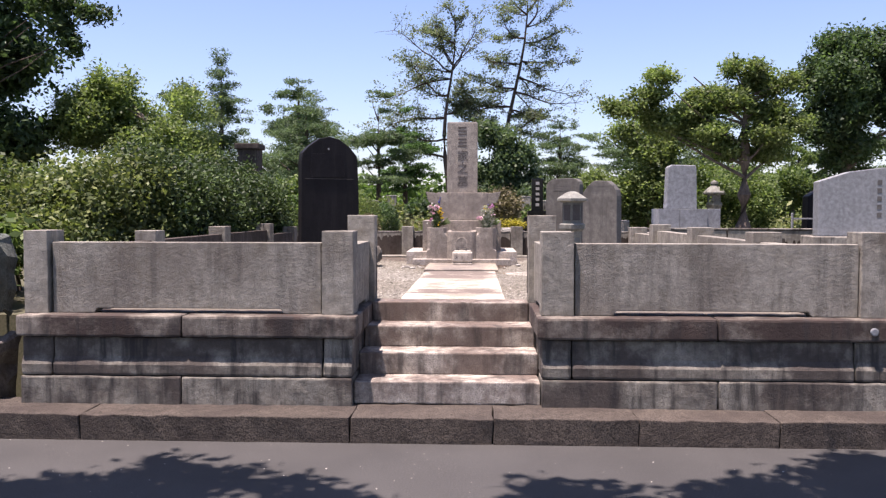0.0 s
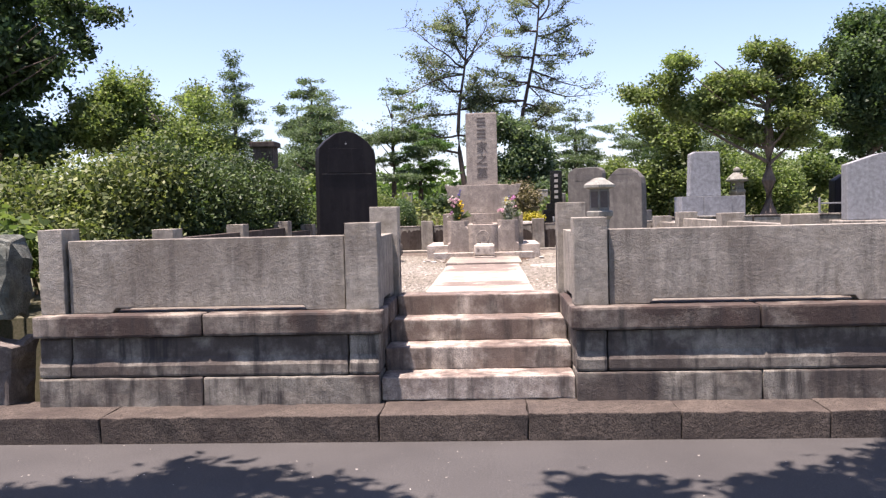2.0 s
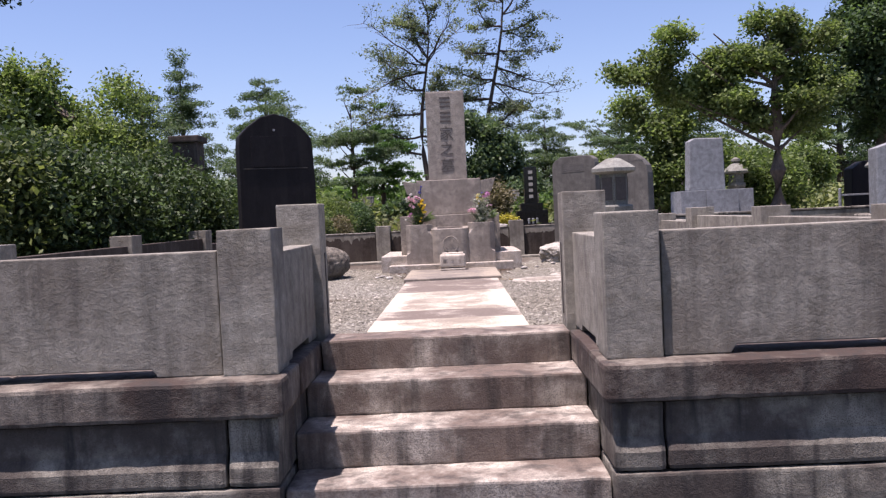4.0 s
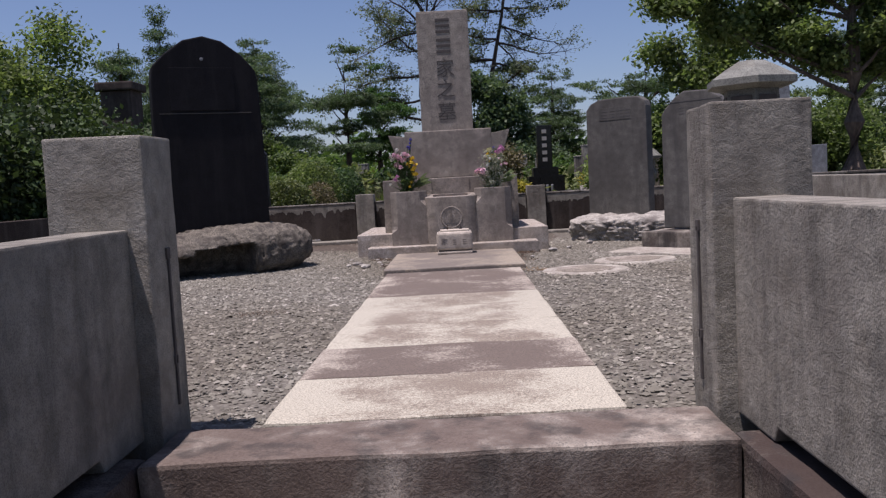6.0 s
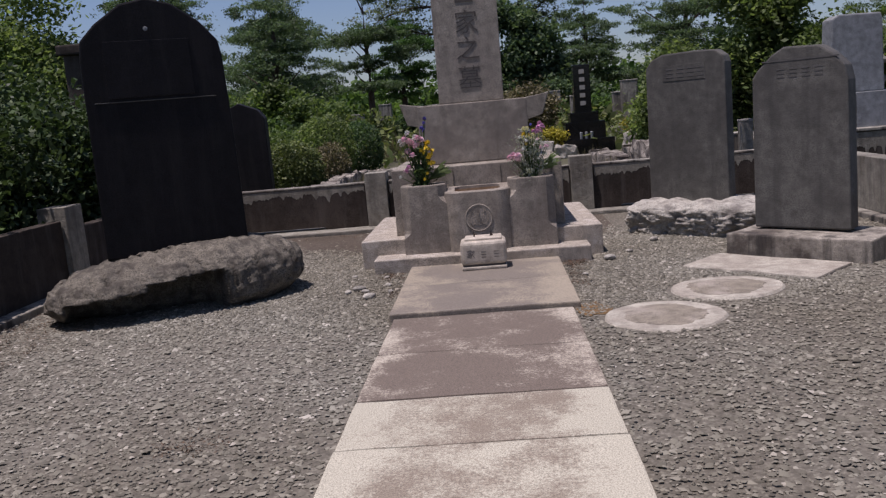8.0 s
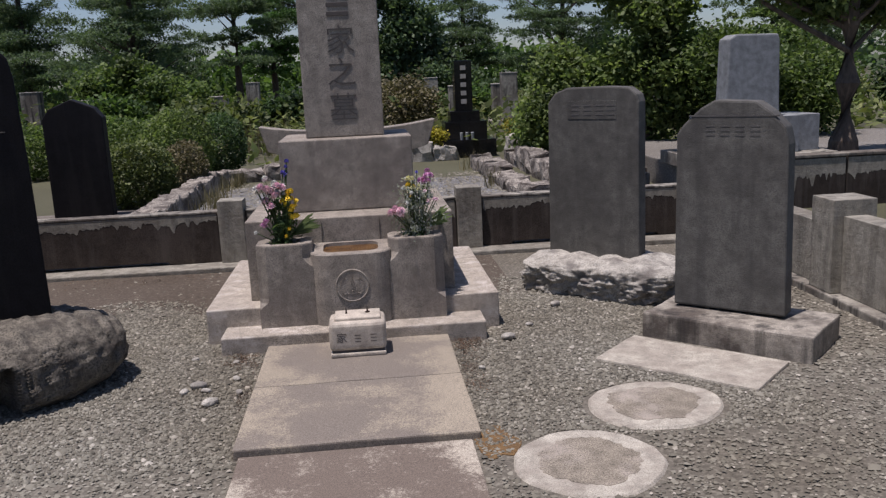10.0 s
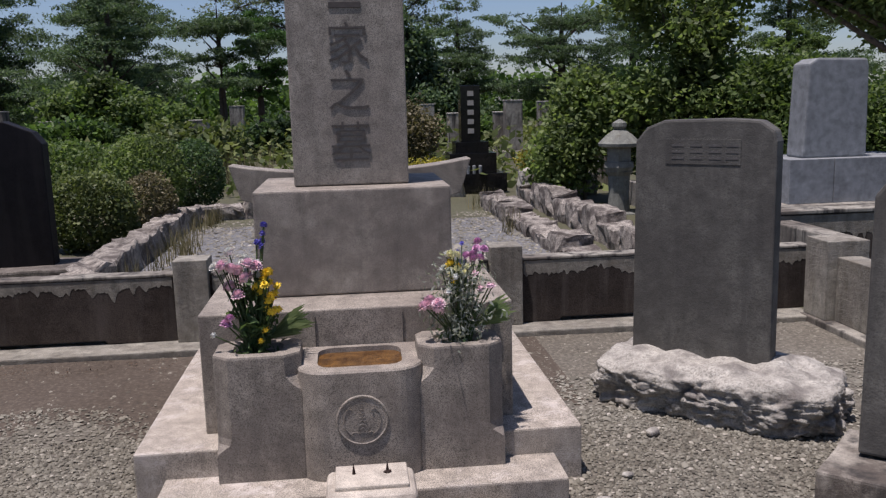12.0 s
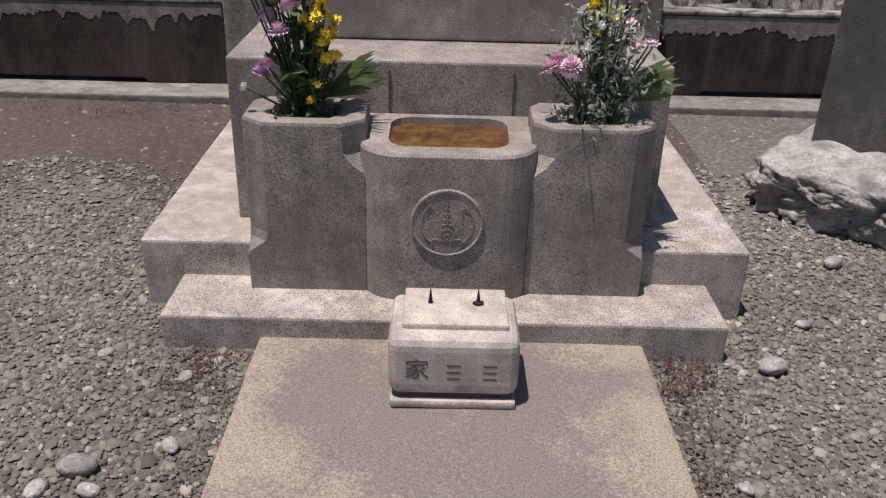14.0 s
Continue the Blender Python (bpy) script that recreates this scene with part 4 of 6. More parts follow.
garden_lantern((3.45, 21.5, 0.80), 1.13, "small weathered granite garden lantern with mushroom roof")
garden_lantern((6.0, 21.4, 1.19), 1.12, "grey stone lantern beside a monument base")
garden_lantern((7.5, 18.4, 1.19), 1.0, "grey stone lantern beside a black stone")

# big pale slab and a black rounded stone to the right, a pipe rail between
bigslab = thing("broad_memorial", "broad light grey granite slab memorial with sloping top", "memorial stone", (7.35, 16.6, 1.25), -6)
part("slab", prism([(-0.75, 0), (1.6, 0), (1.6, 1.25), (0.35, 1.27), (-0.2, 1.20), (-0.75, 1.02)], "y", 0, 0.35, 0.015), M_GREYST, bigslab)
for i in range(5):
    part("inscription_bar", box(0.28 + 0.0, 0.36, -0.004, 0.004, 1.0 - 0.15 * i - 0.05, 1.0 - 0.15 * i + 0.04, bev=0), M_CARVE2, bigslab)
part("footing", worn_box(-0.9, 1.7, -0.25, 0.6, -0.5, 0.0, 0.02, 0.006, 0.3), M_BACK, bigslab)
ds = thing("black_stone", "squat black stone grave under trees", "grave", (7.9, 19.2, 1.19))
part("slab", prism([(-0.52, 0), (0.52, 0), (0.52, 0.85), (0.42, 0.96), (0.1, 1.02), (-0.3, 0.98), (-0.5, 0.85)], "y", 0, 0.35, 0.02), M_BLACK, ds)
rail = thing("pipe_rail", "white painted pipe rail by a grave", "rail", (6.6, 17.95, 1.19))
for x in (0.0, 0.55):
    part("upright", lathe([(0.025, 0), (0.025, 0.48), (0.01, 0.49)], 10), M_GREYST, rail).location = (x, 0, 0)
part("crossbar", box(0, 0.55, -0.015, 0.015, 0.36, 0.39, bev=0.004), M_GREYST, rail)

# upright marker stones among the far plots
def marker(loc, w, h, mat=M_BACK, rz=0.0):
    ob = thing("grave_marker", "upright square granite grave marker far behind", "grave", loc, rz, "far grave markers")
    part("shaft", box(-w / 2, w / 2, -w / 2, w / 2, 0.18, h, bev=0.01), mat, ob)
    part("top", box(-w * 0.52, w * 0.52, -w * 0.52, w * 0.52, h, h + 0.03, bev=0.01), M_ROCKW, ob)
    part("foot", box(-w * 0.9, w * 0.9, -w * 0.9, w * 0.9, 0, 0.18, bev=0.01), mat, ob)


for loc, w, h in (((-3.6, 32.0, 0.95), 0.42, 1.12), ((-4.24, 32.0, 0.95), 0.36, 1.02), ((-6.95, 32.0, 0.95), 0.55, 1.18), ((3.87, 32.0, 0.95), 0.50, 1.12), ((2.65, 32.0, 0.95), 0.42, 1.12), ((-5.2, 38, 1.0), 0.5, 1.3), ((1.2, 33, 1.0), 0.4, 1.2), ((3.9, 31, 1.0), 0.4, 1.35), ((-1.6, 36, 1.0), 0.4, 1.2), ((4.2, 24.5, 0.95), 0.3, 1.0), ((-6.6, 35, 1.0), 0.45, 1.5), ((-9.8, 36, 1.0), 0.5, 1.4), ((0.2, 38, 1.0), 0.4, 1.3), ((2.3, 36, 1.0), 0.4, 1.3), ((5.2, 33, 1.0), 0.45, 1.3), ((6.6, 28, 1.0), 0.4, 1.3), ((-3.7, 40, 1.0), 0.45, 1.4), ((3.55, 19.6, 0.86), 0.16, 0.62), ((3.65, 20.3, 0.86), 0.26, 0.42)):
    marker(loc, w, h)

pillar = thing("stone_pillar", "tall dark weathered stone pillar behind the hedge", "grave", (-4.28, 17.4, 0.70))
part("foot", worn_box(-0.34, 0.34, -0.34, 0.34, 0.0, 0.25, 0.015, 0.006, 0.2), M_GRIME_SHADE, pillar)
part("shaft", worn_box(-0.20, 0.20, -0.20, 0.20, 0.25, 2.22, 0.012, 0.006, 0.2), M_GRIME_SHADE, pillar)
part("cap", worn_box(-0.25, 0.25, -0.25, 0.25, 2.22, 2.33, 0.02, 0.006, 0.2), M_GRIME_SHADE, pillar)

# plot gravel behind
pg = bmesh.new()
bmesh.ops.create_grid(pg, x_segments=8, y_segments=12, size=0.5, matrix=Matrix.Translation((0, 19.4, 0.875)) @ Matrix.Diagonal((4.0, 5.9, 1, 1)))
tagged(link_bm("plot_gravel", pg, gravel_mat("blue grey fine gravel", [(0.3, (0.06, 0.062, 0.065)), (0.5, (0.14, 0.142, 0.146)), (0.72, (0.29, 0.292, 0.295))], False)), "fine blue grey gravel of the plot behind", "gravel", kind="structure")

# ---- trees and shrubs ----
def tube(bm, pts, radii, sides=7):
    rings = []
    for i, (p, r) in enumerate(zip(pts, radii)):
        a = pts[min(i + 1, len(pts) - 1)] - pts[max(i - 1, 0)]
        q = a.to_track_quat("Z", "Y")
        rings.append([bm.verts.new(p + q @ Vector((r * math.cos(2 * math.pi * k / sides), r * math.sin(2 * math.pi * k / sides), 0))) for k in range(sides)])
    for a, b in zip(rings, rings[1:]):
        for k in range(sides):
            bm.faces.new((a[k], a[(k + 1) % sides], b[(k + 1) % sides], b[k]))
    bm.faces.new(rings[-1])


def limb(bm, rnd, start, direction, length, r0, r1, bend=0.25, n=5, sides=6):
    pts, d, p = [start], direction.normalized(), start
    for i in range(n):
        d = (d + bend * Vector((rnd.uniform(-1, 1), rnd.uniform(-1, 1), rnd.uniform(-0.5, 0.8)))).normalized()
        p = p + d * (length / n)
        pts.append(p)
    tube(bm, pts, [r0 + (r1 - r0) * i / n for i in range(n + 1)], sides)
    return pts


def leaf_quads(rng, centres, spread, per, size, flat=1.0, aspect=0.55, up=0.35):
    """Leaves round each cluster centre: arrays of folded-out small quads."""
    n = len(centres) * per
    c = np.repeat(np.asarray(centres), per, axis=0) + rng.normal(0, 1, (n, 3)) * np.array([spread, spread, spread * flat])
    nrm = rng.normal(0, 1, (n, 3)) + np.array([0, 0, up * 3])
    nrm /= np.linalg.norm(nrm, axis=1, keepdims=True)
    t = np.cross(nrm, rng.normal(0, 1, (n, 3)))
    t /= np.linalg.norm(t, axis=1, keepdims=True) + 1e-9
    b = np.cross(nrm, t)
    s = size * rng.uniform(0.6, 1.3, (n, 1))
    return np.stack([c - t * s * 0.5, c + b * s * aspect * 0.5, c + t * s * 0.5 + nrm * s * 0.08, c - b * s * aspect * 0.5], axis=1)


def crown_points(rng, blobs, n, shell=0.3, lobes=11):
    """Cluster centres over lumps that carry many smaller lobes, with gaps between them."""
    subs = []
    for b in blobs:
        for _ in range(lobes):
            d = rng.normal(0, 1, 3)
            d /= np.linalg.norm(d)
            d[2] = d[2] * 0.8 + 0.15
            k, r = rng.uniform(0.5, 0.92), rng.uniform(0.24, 0.46)
            subs.append([b[0] + d[0] * b[3] * k, b[1] + d[1] * b[4] * k, b[2] + d[2] * b[5] * k, b[3] * r, b[4] * r, b[5] * r])
    a = np.array(subs)
    vol = (a[:, 3] * a[:, 4] * a[:, 5]) ** (2 / 3)
    pick = rng.choice(len(a), n, p=vol / vol.sum())
    d = rng.normal(0, 1, (n, 3)) + np.array([0, 0, 0.35])
    d /= np.linalg.norm(d, axis=1, keepdims=True)
    r = shell + (1.05 - shell) * rng.uniform(0, 1, (n, 1)) ** 0.7
    return a[pick, :3] + d * r * a[pick, 3:6]


def tree(label, loc, height, trunk_r, blobs, leaf_mat, n, per, spread, size, flat=1.0, bark_mat=None, seed=1, limbs=8, trunk_top=0.75, lean=(0, 0), aspect=0.55, name="tree", group="cemetery trees", shell=0.3, lobes=14, limb_r=0.38):
    rnd, rng = random.Random(seed), np.random.default_rng(seed)
    ob = thing(name, label, "tree", loc, 0, group)
    bm = bmesh.new()
    top = height * trunk_top
    pts = [Vector((lean[0] * k + 0.05 * height * 0.3 * noise.noise(Vector((seed, k * 3, 0))), lean[1] * k, top * k)) for k in (0, 0.15, 0.35, 0.55, 0.75, 1.0)]
    tube(bm, pts, [trunk_r * f for f in (1.25, 1.0, 0.85, 0.65, 0.45, 0.15)], 9)
    for i in range(limbs):
        b = blobs[i % len(blobs)]
        to = Vector(b[:3]) + Vector((rnd.uniform(-0.5, 0.5) * b[3], rnd.uniform(-0.5, 0.5) * b[4], rnd.uniform(-0.3, 0.3) * b[5]))
        k = min(0.95, max(0.3, (to.z - 0.55 * math.hypot(to.x, to.y)) / top + rnd.uniform(-0.06, 0.06)))
        base = pts[0].lerp(pts[-1], k)
        d = to - base
        if d.length > 0.1:
            limb(bm, rnd, base, d, d.length * 0.8, trunk_r * limb_r, trunk_r * 0.06, 0.15, 6)
    part("trunk", bm, bark_mat or M_BARK, ob)
    quads_object("crown", leaf_quads(rng, crown_points(rng, blobs, n, shell, lobes), spread, per, size, flat, aspect), leaf_mat, ob)
    return ob


def pads(rnd, height, levels, r_low, r_high, z_low, thick, per=4):
    """Flat foliage pads in tiers, for pines and cedars."""
    out = []
    for i in range(levels):
        k = i / max(1, levels - 1)
        z = height * (z_low + (0.97 - z_low) * k)
        r = r_low + (r_high - r_low) * k ** 1.6
        a0 = rnd.uniform(0, 6.3)
        for j in range(per if k < 0.85 else 1):
            a = a0 + 6.28 * j / per + rnd.uniform(-0.4, 0.4)
            d = r * (rnd.uniform(0.15, 0.9) if k < 0.85 else 0.1)
            q = r * rnd.uniform(0.28, 0.66) + 0.18
            out.append((d * math.cos(a), d * math.sin(a), z + rnd.uniform(-0.75, 0.75) * height / levels, q, q, thick * rnd.uniform(0.7, 1.2)))
    return out


def pine(label, loc, height, r_low, r_high, levels, seed, mat=None, z_low=0.35, n=900, per=14, size=0.34, thick=None, trunk_r=0.18, pper=6):
    rnd = random.Random(seed)
    b = pads(rnd, height, levels, r_low, r_high, z_low, (thick or 0.35) * 0.85, pper)
    return tree(label, loc, height, trunk_r, b, mat or M_PINE, int(n * 1.6), per, 0.105 * height / 7, size * 0.70 * height / 9, 0.5, M_BARKD, seed, min(len(b), 24), 0.95, aspect=0.3, name="pine_tree", shell=0.2, limb_r=0.3)


def bush(label, loc, blobs, mat, n, per, spread, size, seed, name="shrub", aspect=0.6, shell=0.72):
    rng = np.random.default_rng(seed)
    rnd = random.Random(seed)
    ob = thing(name, label, "shrub", loc, 0, "cemetery shrubs")
    bm = bmesh.new()
    for b in blobs[:10]:
        limb(bm, rnd, Vector((b[0] * 0.7, b[1] * 0.7, -0.05)), Vector((b[0] * 0.3, b[1] * 0.3, b[2] + 0.05)), b[2] + 0.3 * b[5], 0.03, 0.008, 0.15)
    part("stem", bm, M_BARK, ob)
    quads_object("foliage", leaf_quads(rng, crown_points(rng, blobs, n, 0.4, 34), spread, per, size, 1.0, aspect), mat, ob)
    return ob


def clipped(label, loc, blobs, mat, n, size, seed):
    """A shrub shorn to a smooth round form: a dense skin of small leaves over a leafy core."""
    rng, rnd = np.random.default_rng(seed), random.Random(seed)
    ob = thing("shrub", label, "shrub", loc, 0, "cemetery shrubs")
    bm = bmesh.new()
    for b in blobs:
        limb(bm, rnd, Vector((b[0], b[1], -0.05)), Vector((0, 0, 1)), b[2], 0.03, 0.01, 0.1)
    part("stem", bm, M_BARK, ob)
    skin = []
    for bx, by, bz, rx, ry, rz in blobs:
        for k, m in ((1.0, n), (0.84, n // 2), (0.65, n // 4)):
            d = rng.normal(0, 1, (m, 3))
            d /= np.linalg.norm(d, axis=1, keepdims=True)
            lump = 1 + 0.055 * np.sin(d[:, :1] * 9 + seed) * np.sin(d[:, 1:2] * 8) + 0.04 * np.sin(d[:, 2:] * 17 + d[:, :1] * 13) + rng.normal(0, 0.03, (m, 1))
            skin.append(np.array([bx, by, bz]) + d * k * lump * np.array([rx, ry, rz]))
    skin = np.concatenate(skin)
    skin = skin[skin[:, 2] > 0.02]
    quads_object("foliage", leaf_quads(rng, skin, size * 0.3, 1, size, 1.0, 0.6, 0.3), mat, ob)
    return ob


G0 = 0.82
# hedge outside the left fence
hedge = []
hr = random.Random(4)
for i in range(20):
    y = 11.2 + i * 0.30
    h = 1.52 + 0.14 * math.sin(i * 0.55 + 0.6)
    hedge.append((hr.uniform(-0.15, 0.15), y - 12.6, h * 0.52, 0.75, 0.62, h * 0.55))
bush("clipped green hedge with dense leaves, dark below", (-4.05, 12.6, G0), hedge, M_HEDGE, 8200, 11, 0.07, 0.064, 21, "hedge")
bush("loose yellow green shrub with thin bare twigs", (-4.45, 10.2, G0), [(0, 0, 0.8, 0.7, 0.7, 0.75), (-0.9, 0.1, 0.75, 0.7, 0.7, 0.7), (0.3, 0.6, 0.85, 0.6, 0.6, 0.75), (0.2, -0.6, 0.5, 0.5, 0.5, 0.5), (-1.7, 0, 0.8, 0.6, 0.7, 0.75)], M_LEAFY, 2100, 13, 0.085, 0.068, 22)
bush("large-leaved green shrub by the corner post", (-4.9, 8.7, G0), [(0, 0, 0.45, 0.6, 0.6, 0.5), (-0.9, 0, 0.5, 0.6, 0.6, 0.55)], M_LEAFM, 600, 9, 0.10, 0.13, 23)
bush("grey brown thinning dry hedge", (-6.2, 9.9, G0), [(0, 0, 0.8, 1.0, 0.8, 0.95), (-1.6, 0.3, 0.8, 1.0, 0.8, 1.0), (-3.2, 0.3, 0.8, 1.0, 0.8, 0.95)], M_DRY, 2300, 12, 0.10, 0.07, 24)
bush("tall dense green hedge behind", (-6.0, 14.5, G0), [(0, 0, 0.75, 1.2, 1.4, 0.8), (-1.6, 0.6, 0.8, 1.3, 1.4, 0.85), (0.2, 2.5, 0.75, 1.1, 1.4, 0.8)], M_LEAFM, 2800, 13, 0.11, 0.085, 25)
# shrubs in the plots behind
clipped("rounded green shrub with reddish tips", (-2.85, 20.4, 0.86), [(0, 0, 0.40, 0.45, 0.45, 0.45)], M_LEAFY, 5000, 0.05, 31)
clipped("small brownish clipped shrub", (-2.42, 21.3, 0.86), [(0, 0, 0.36, 0.30, 0.32, 0.40)], M_DRY, 2400, 0.045, 130)
clipped("bright green rounded garden shrub", (-2.75, 22.5, 0.9), [(0, 0, 0.55, 0.52, 0.5, 0.58)], M_LEAFP, 5200, 0.055, 32)
clipped("dark round clipped evergreen shrub", (-2.30, 23.6, 0.9), [(0, 0, 0.48, 0.42, 0.45, 0.52)], M_LEAFD, 4200, 0.05, 33)
clipped("low green clipped shrub mound", (-4.4, 24.4, 0.9), [(0, 0, 0.45, 0.95, 0.8, 0.56), (1.0, -0.4, 0.40, 0.70, 0.7, 0.52), (-1.4, 0.2, 0.4, 0.9, 0.8, 0.5)], M_LEAFM, 5000, 0.07, 34)
clipped("low green clipped shrub mound", (-7.4, 25.0, 0.9), [(0, 0, 0.5, 1.1, 0.8, 0.7), (-1.7, 0.2, 0.5, 1.0, 0.8, 0.75)], M_LEAF, 4500, 0.08, 35)
bush("golden low shrub in a stone bed", (1.25, 24.3, 1.15), [(0, 0, 0.15, 0.35, 0.25, 0.16)], M_GOLDLEAF, 260, 10, 0.04, 0.05, 36)
bush("golden low shrub in a stone bed", (3.0, 24.0, 1.2), [(0, 0, 0.2, 0.45, 0.3, 0.2), (0.4, 0, 0.15, 0.3, 0.2, 0.16)], M_GOLDLEAF, 380, 10, 0.04, 0.05, 37)
bush("rust tinted shrub behind the monument", (0.95, 26.0, 0.95), [(0, 0, 0.7, 0.65, 0.6, 0.7)], M_DRY, 650, 12, 0.08, 0.075, 38)
bush("light green broad-leaved garden bush", (3.2, 22.9, 0.9), [(0, 0, 0.7, 0.6, 0.6, 0.75), (0.3, 0.1, 1.3, 0.5, 0.5, 0.6), (-0.2, 0, 0.45, 0.5, 0.5, 0.45)], M_LEAFP, 1200, 12, 0.09, 0.085, 39)
bush("leafy green bush between plots", (5.9, 22.0, 1.1), [(0, 0, 0.9, 0.9, 0.8, 0.9), (1.2, 0.2, 0.7, 0.8, 0.8, 0.8)], M_LEAFM, 1500, 12, 0.10, 0.085, 40)
fr = random.Random(8)
for i in range(15):
    x = -14 + i * 2.1 + fr.uniform(-0.6, 0.6)
    y = 31 + fr.uniform(-3, 6)
    h = fr.uniform(0.8, 1.5)
    bush("green shrub among far graves", (x, y, 1.0), [(0, 0, h * 0.5, h * 0.7, h * 0.6, h * 0.55), (fr.uniform(-0.8, 0.8), 0.3, h * 0.45, h * 0.6, h * 0.5, h * 0.5)], (M_LEAF, M_LEAFY, M_LEAFD, M_DRY)[i % 4], 420, 10, 0.13, 0.15, 60 + i)

# broadleaf trees
tree("light green broadleaf tree with rounded crown", (-7.6, 20.6, 0.85), 4.2, 0.14, [(0, 0, 2.6, 1.5, 1.5, 1.2), (-1.2, 0.2, 2.9, 1.1, 1.2, 1.0), (0.8, 0, 1.8, 0.9, 1.1, 0.8), (-0.9, 0, 3.7, 0.5, 0.5, 0.5)], M_LEAFP, 3600, 14, 0.13, 0.095, seed=41)
tree("dark overhanging conifer beside the lane", (-12.0, 19.4, 0.6), 9.0, 0.3, [(0.9, 0, 2.7, 1.7, 1.6, 1.2), (0.8, 0, 4.4, 1.8, 1.6, 1.3), (0.6, 0, 6.1, 1.9, 1.6, 1.3), (-1.4, 0, 4.2, 2.2, 2.0, 2.2)], M_LEAFD, 5600, 14, 0.17, 0.165, 0.6, seed=42, lobes=60, limb_r=0.08, shell=0.1, limbs=0, bark_mat=M_BARKD)
tree("overhanging dark conifer bough", (-10.4, 18.6, 0.6), 6.2, 0.10, [(1.5, 0, 5.55, 0.6, 0.4, 0.16), (2.4, 0, 5.3, 0.4, 0.3, 0.08), (1.95, 0, 4.6, 0.22, 0.25, 0.28), (1.7, 0, 5.0, 0.3, 0.3, 0.22)], M_LEAFD, 330, 12, 0.09, 0.11, seed=43, limbs=4, limb_r=0.2, bark_mat=M_BARKD)
PRUNED = [(-0.1, 0, 3.95, 0.35, 0.35, 0.22), (0.65, 0, 3.6, 0.42, 0.4, 0.25), (0.5, 0.1, 2.9, 0.36, 0.4, 0.22), (0.4, -0.2, 2.3, 0.36, 0.4, 0.22), (-0.55, 0, 3.3, 0.45, 0.45, 0.32), (-1.1, 0.1, 3.0, 0.45, 0.45, 0.35), (-2.1, -0.1, 3.8, 0.26, 0.3, 0.12), (-2.4, 0, 3.4, 0.36, 0.3, 0.12),
          (-3.0, 0, 3.05, 0.36, 0.3, 0.12), (-1.8, 0.2, 2.75, 0.5, 0.5, 0.34), (-0.9, 0, 2.35, 0.42, 0.42, 0.22), (0.95, 0, 2.7, 0.38, 0.38, 0.22), (-0.35, 0.25, 2.0, 0.36, 0.4, 0.2), (0.7, 0.3, 2.0, 0.36, 0.4, 0.2)]
tree("pruned broadleaf tree with knotted pale limbs", (5.93, 18.9, 0.86), 4.0, 0.17, [(b[0] * 0.86, b[1] * 0.86, b[2] * 0.86 + 0.40, b[3] * 1.25, b[4] * 1.25, b[5] * 1.35) for b in PRUNED], M_LEAFP, 3500, 14, 0.10, 0.085, 0.7, limb_r=0.24, seed=44, limbs=17, trunk_top=0.86, lobes=15)
EVERGREEN = [(-0.3, 0, 5.6, 1.5, 1.7, 1.3), (-0.6, 0, 4.1, 1.35, 1.6, 1.0), (0.6, 0, 7.0, 1.3, 1.4, 0.85), (1.6, 0, 5.6, 1.3, 1.5, 1.3), (2.6, 0, 6.5, 1.3, 1.4, 1.2), (2.4, 0, 4.4, 1.3, 1.5, 1.1), (0.2, 0, 2.9, 1.0, 1.4, 1.0)]
tree("tall dense dark evergreen with heavy crown", (9.45, 22.2, 1.15), 5.0, 0.25, [tuple(0.66 * q for q in b) for b in EVERGREEN], M_LEAFD, 4800, 14, 0.115, 0.11, seed=45, lobes=17, shell=0.2)
tree("leafy green tree overhanging the border stones", (4.7, 22.6, 0.7), 3.2, 0.12, [(-0.3, 0, 1.5, 0.75, 0.7, 0.6), (0.2, 0, 2.4, 0.8, 0.7, 0.6), (0.6, 0, 3.1, 0.55, 0.6, 0.38), (-0.6, 0, 3.0, 0.45, 0.5, 0.28), (0.9, 0.2, 1.7, 0.5, 0.6, 0.5), (0.2, 0.2, 0.8, 0.8, 0.7, 0.5)], M_LEAFP, 1700, 13, 0.12, 0.105, seed=46)
tree("loose grey green evergreen behind the monument", (2.0, 41.0, 1.0), 5.6, 0.25, [(-0.9, 0, 4.2, 1.0, 1.1, 0.6), (-0.2, 0, 3.2, 1.3, 1.2, 0.6), (-0.9, 0, 2.4, 1.3, 1.3, 0.7), (0.9, 0, 1.9, 1.0, 1.1, 0.7), (0, 0, 1.1, 2.2, 1.8, 0.8)], M_PINE, 2600, 13, 0.18, 0.175, seed=47)
tree("broad green tree among the plots", (9.3, 31.0, 1.1), 3.0, 0.2, [(0, 0, 1.4, 1.3, 1.3, 0.8), (1.7, 0, 1.2, 1.2, 1.2, 0.8), (-1.6, 0, 1.1, 1.2, 1.3, 0.7)], M_LEAFM, 2200, 14, 0.16, 0.14, seed=48)
tree("low leafy tree with white blossom specks", (-6.0, 33.0, 1.0), 2.6, 0.12, [(0, 0, 1.3, 1.0, 1.0, 0.7), (-1.1, 0, 1.1, 0.9, 1.0, 0.6), (1.2, 0, 1.0, 0.8, 0.9, 0.6)], M_LEAFM, 1300, 13, 0.15, 0.15, seed=49)
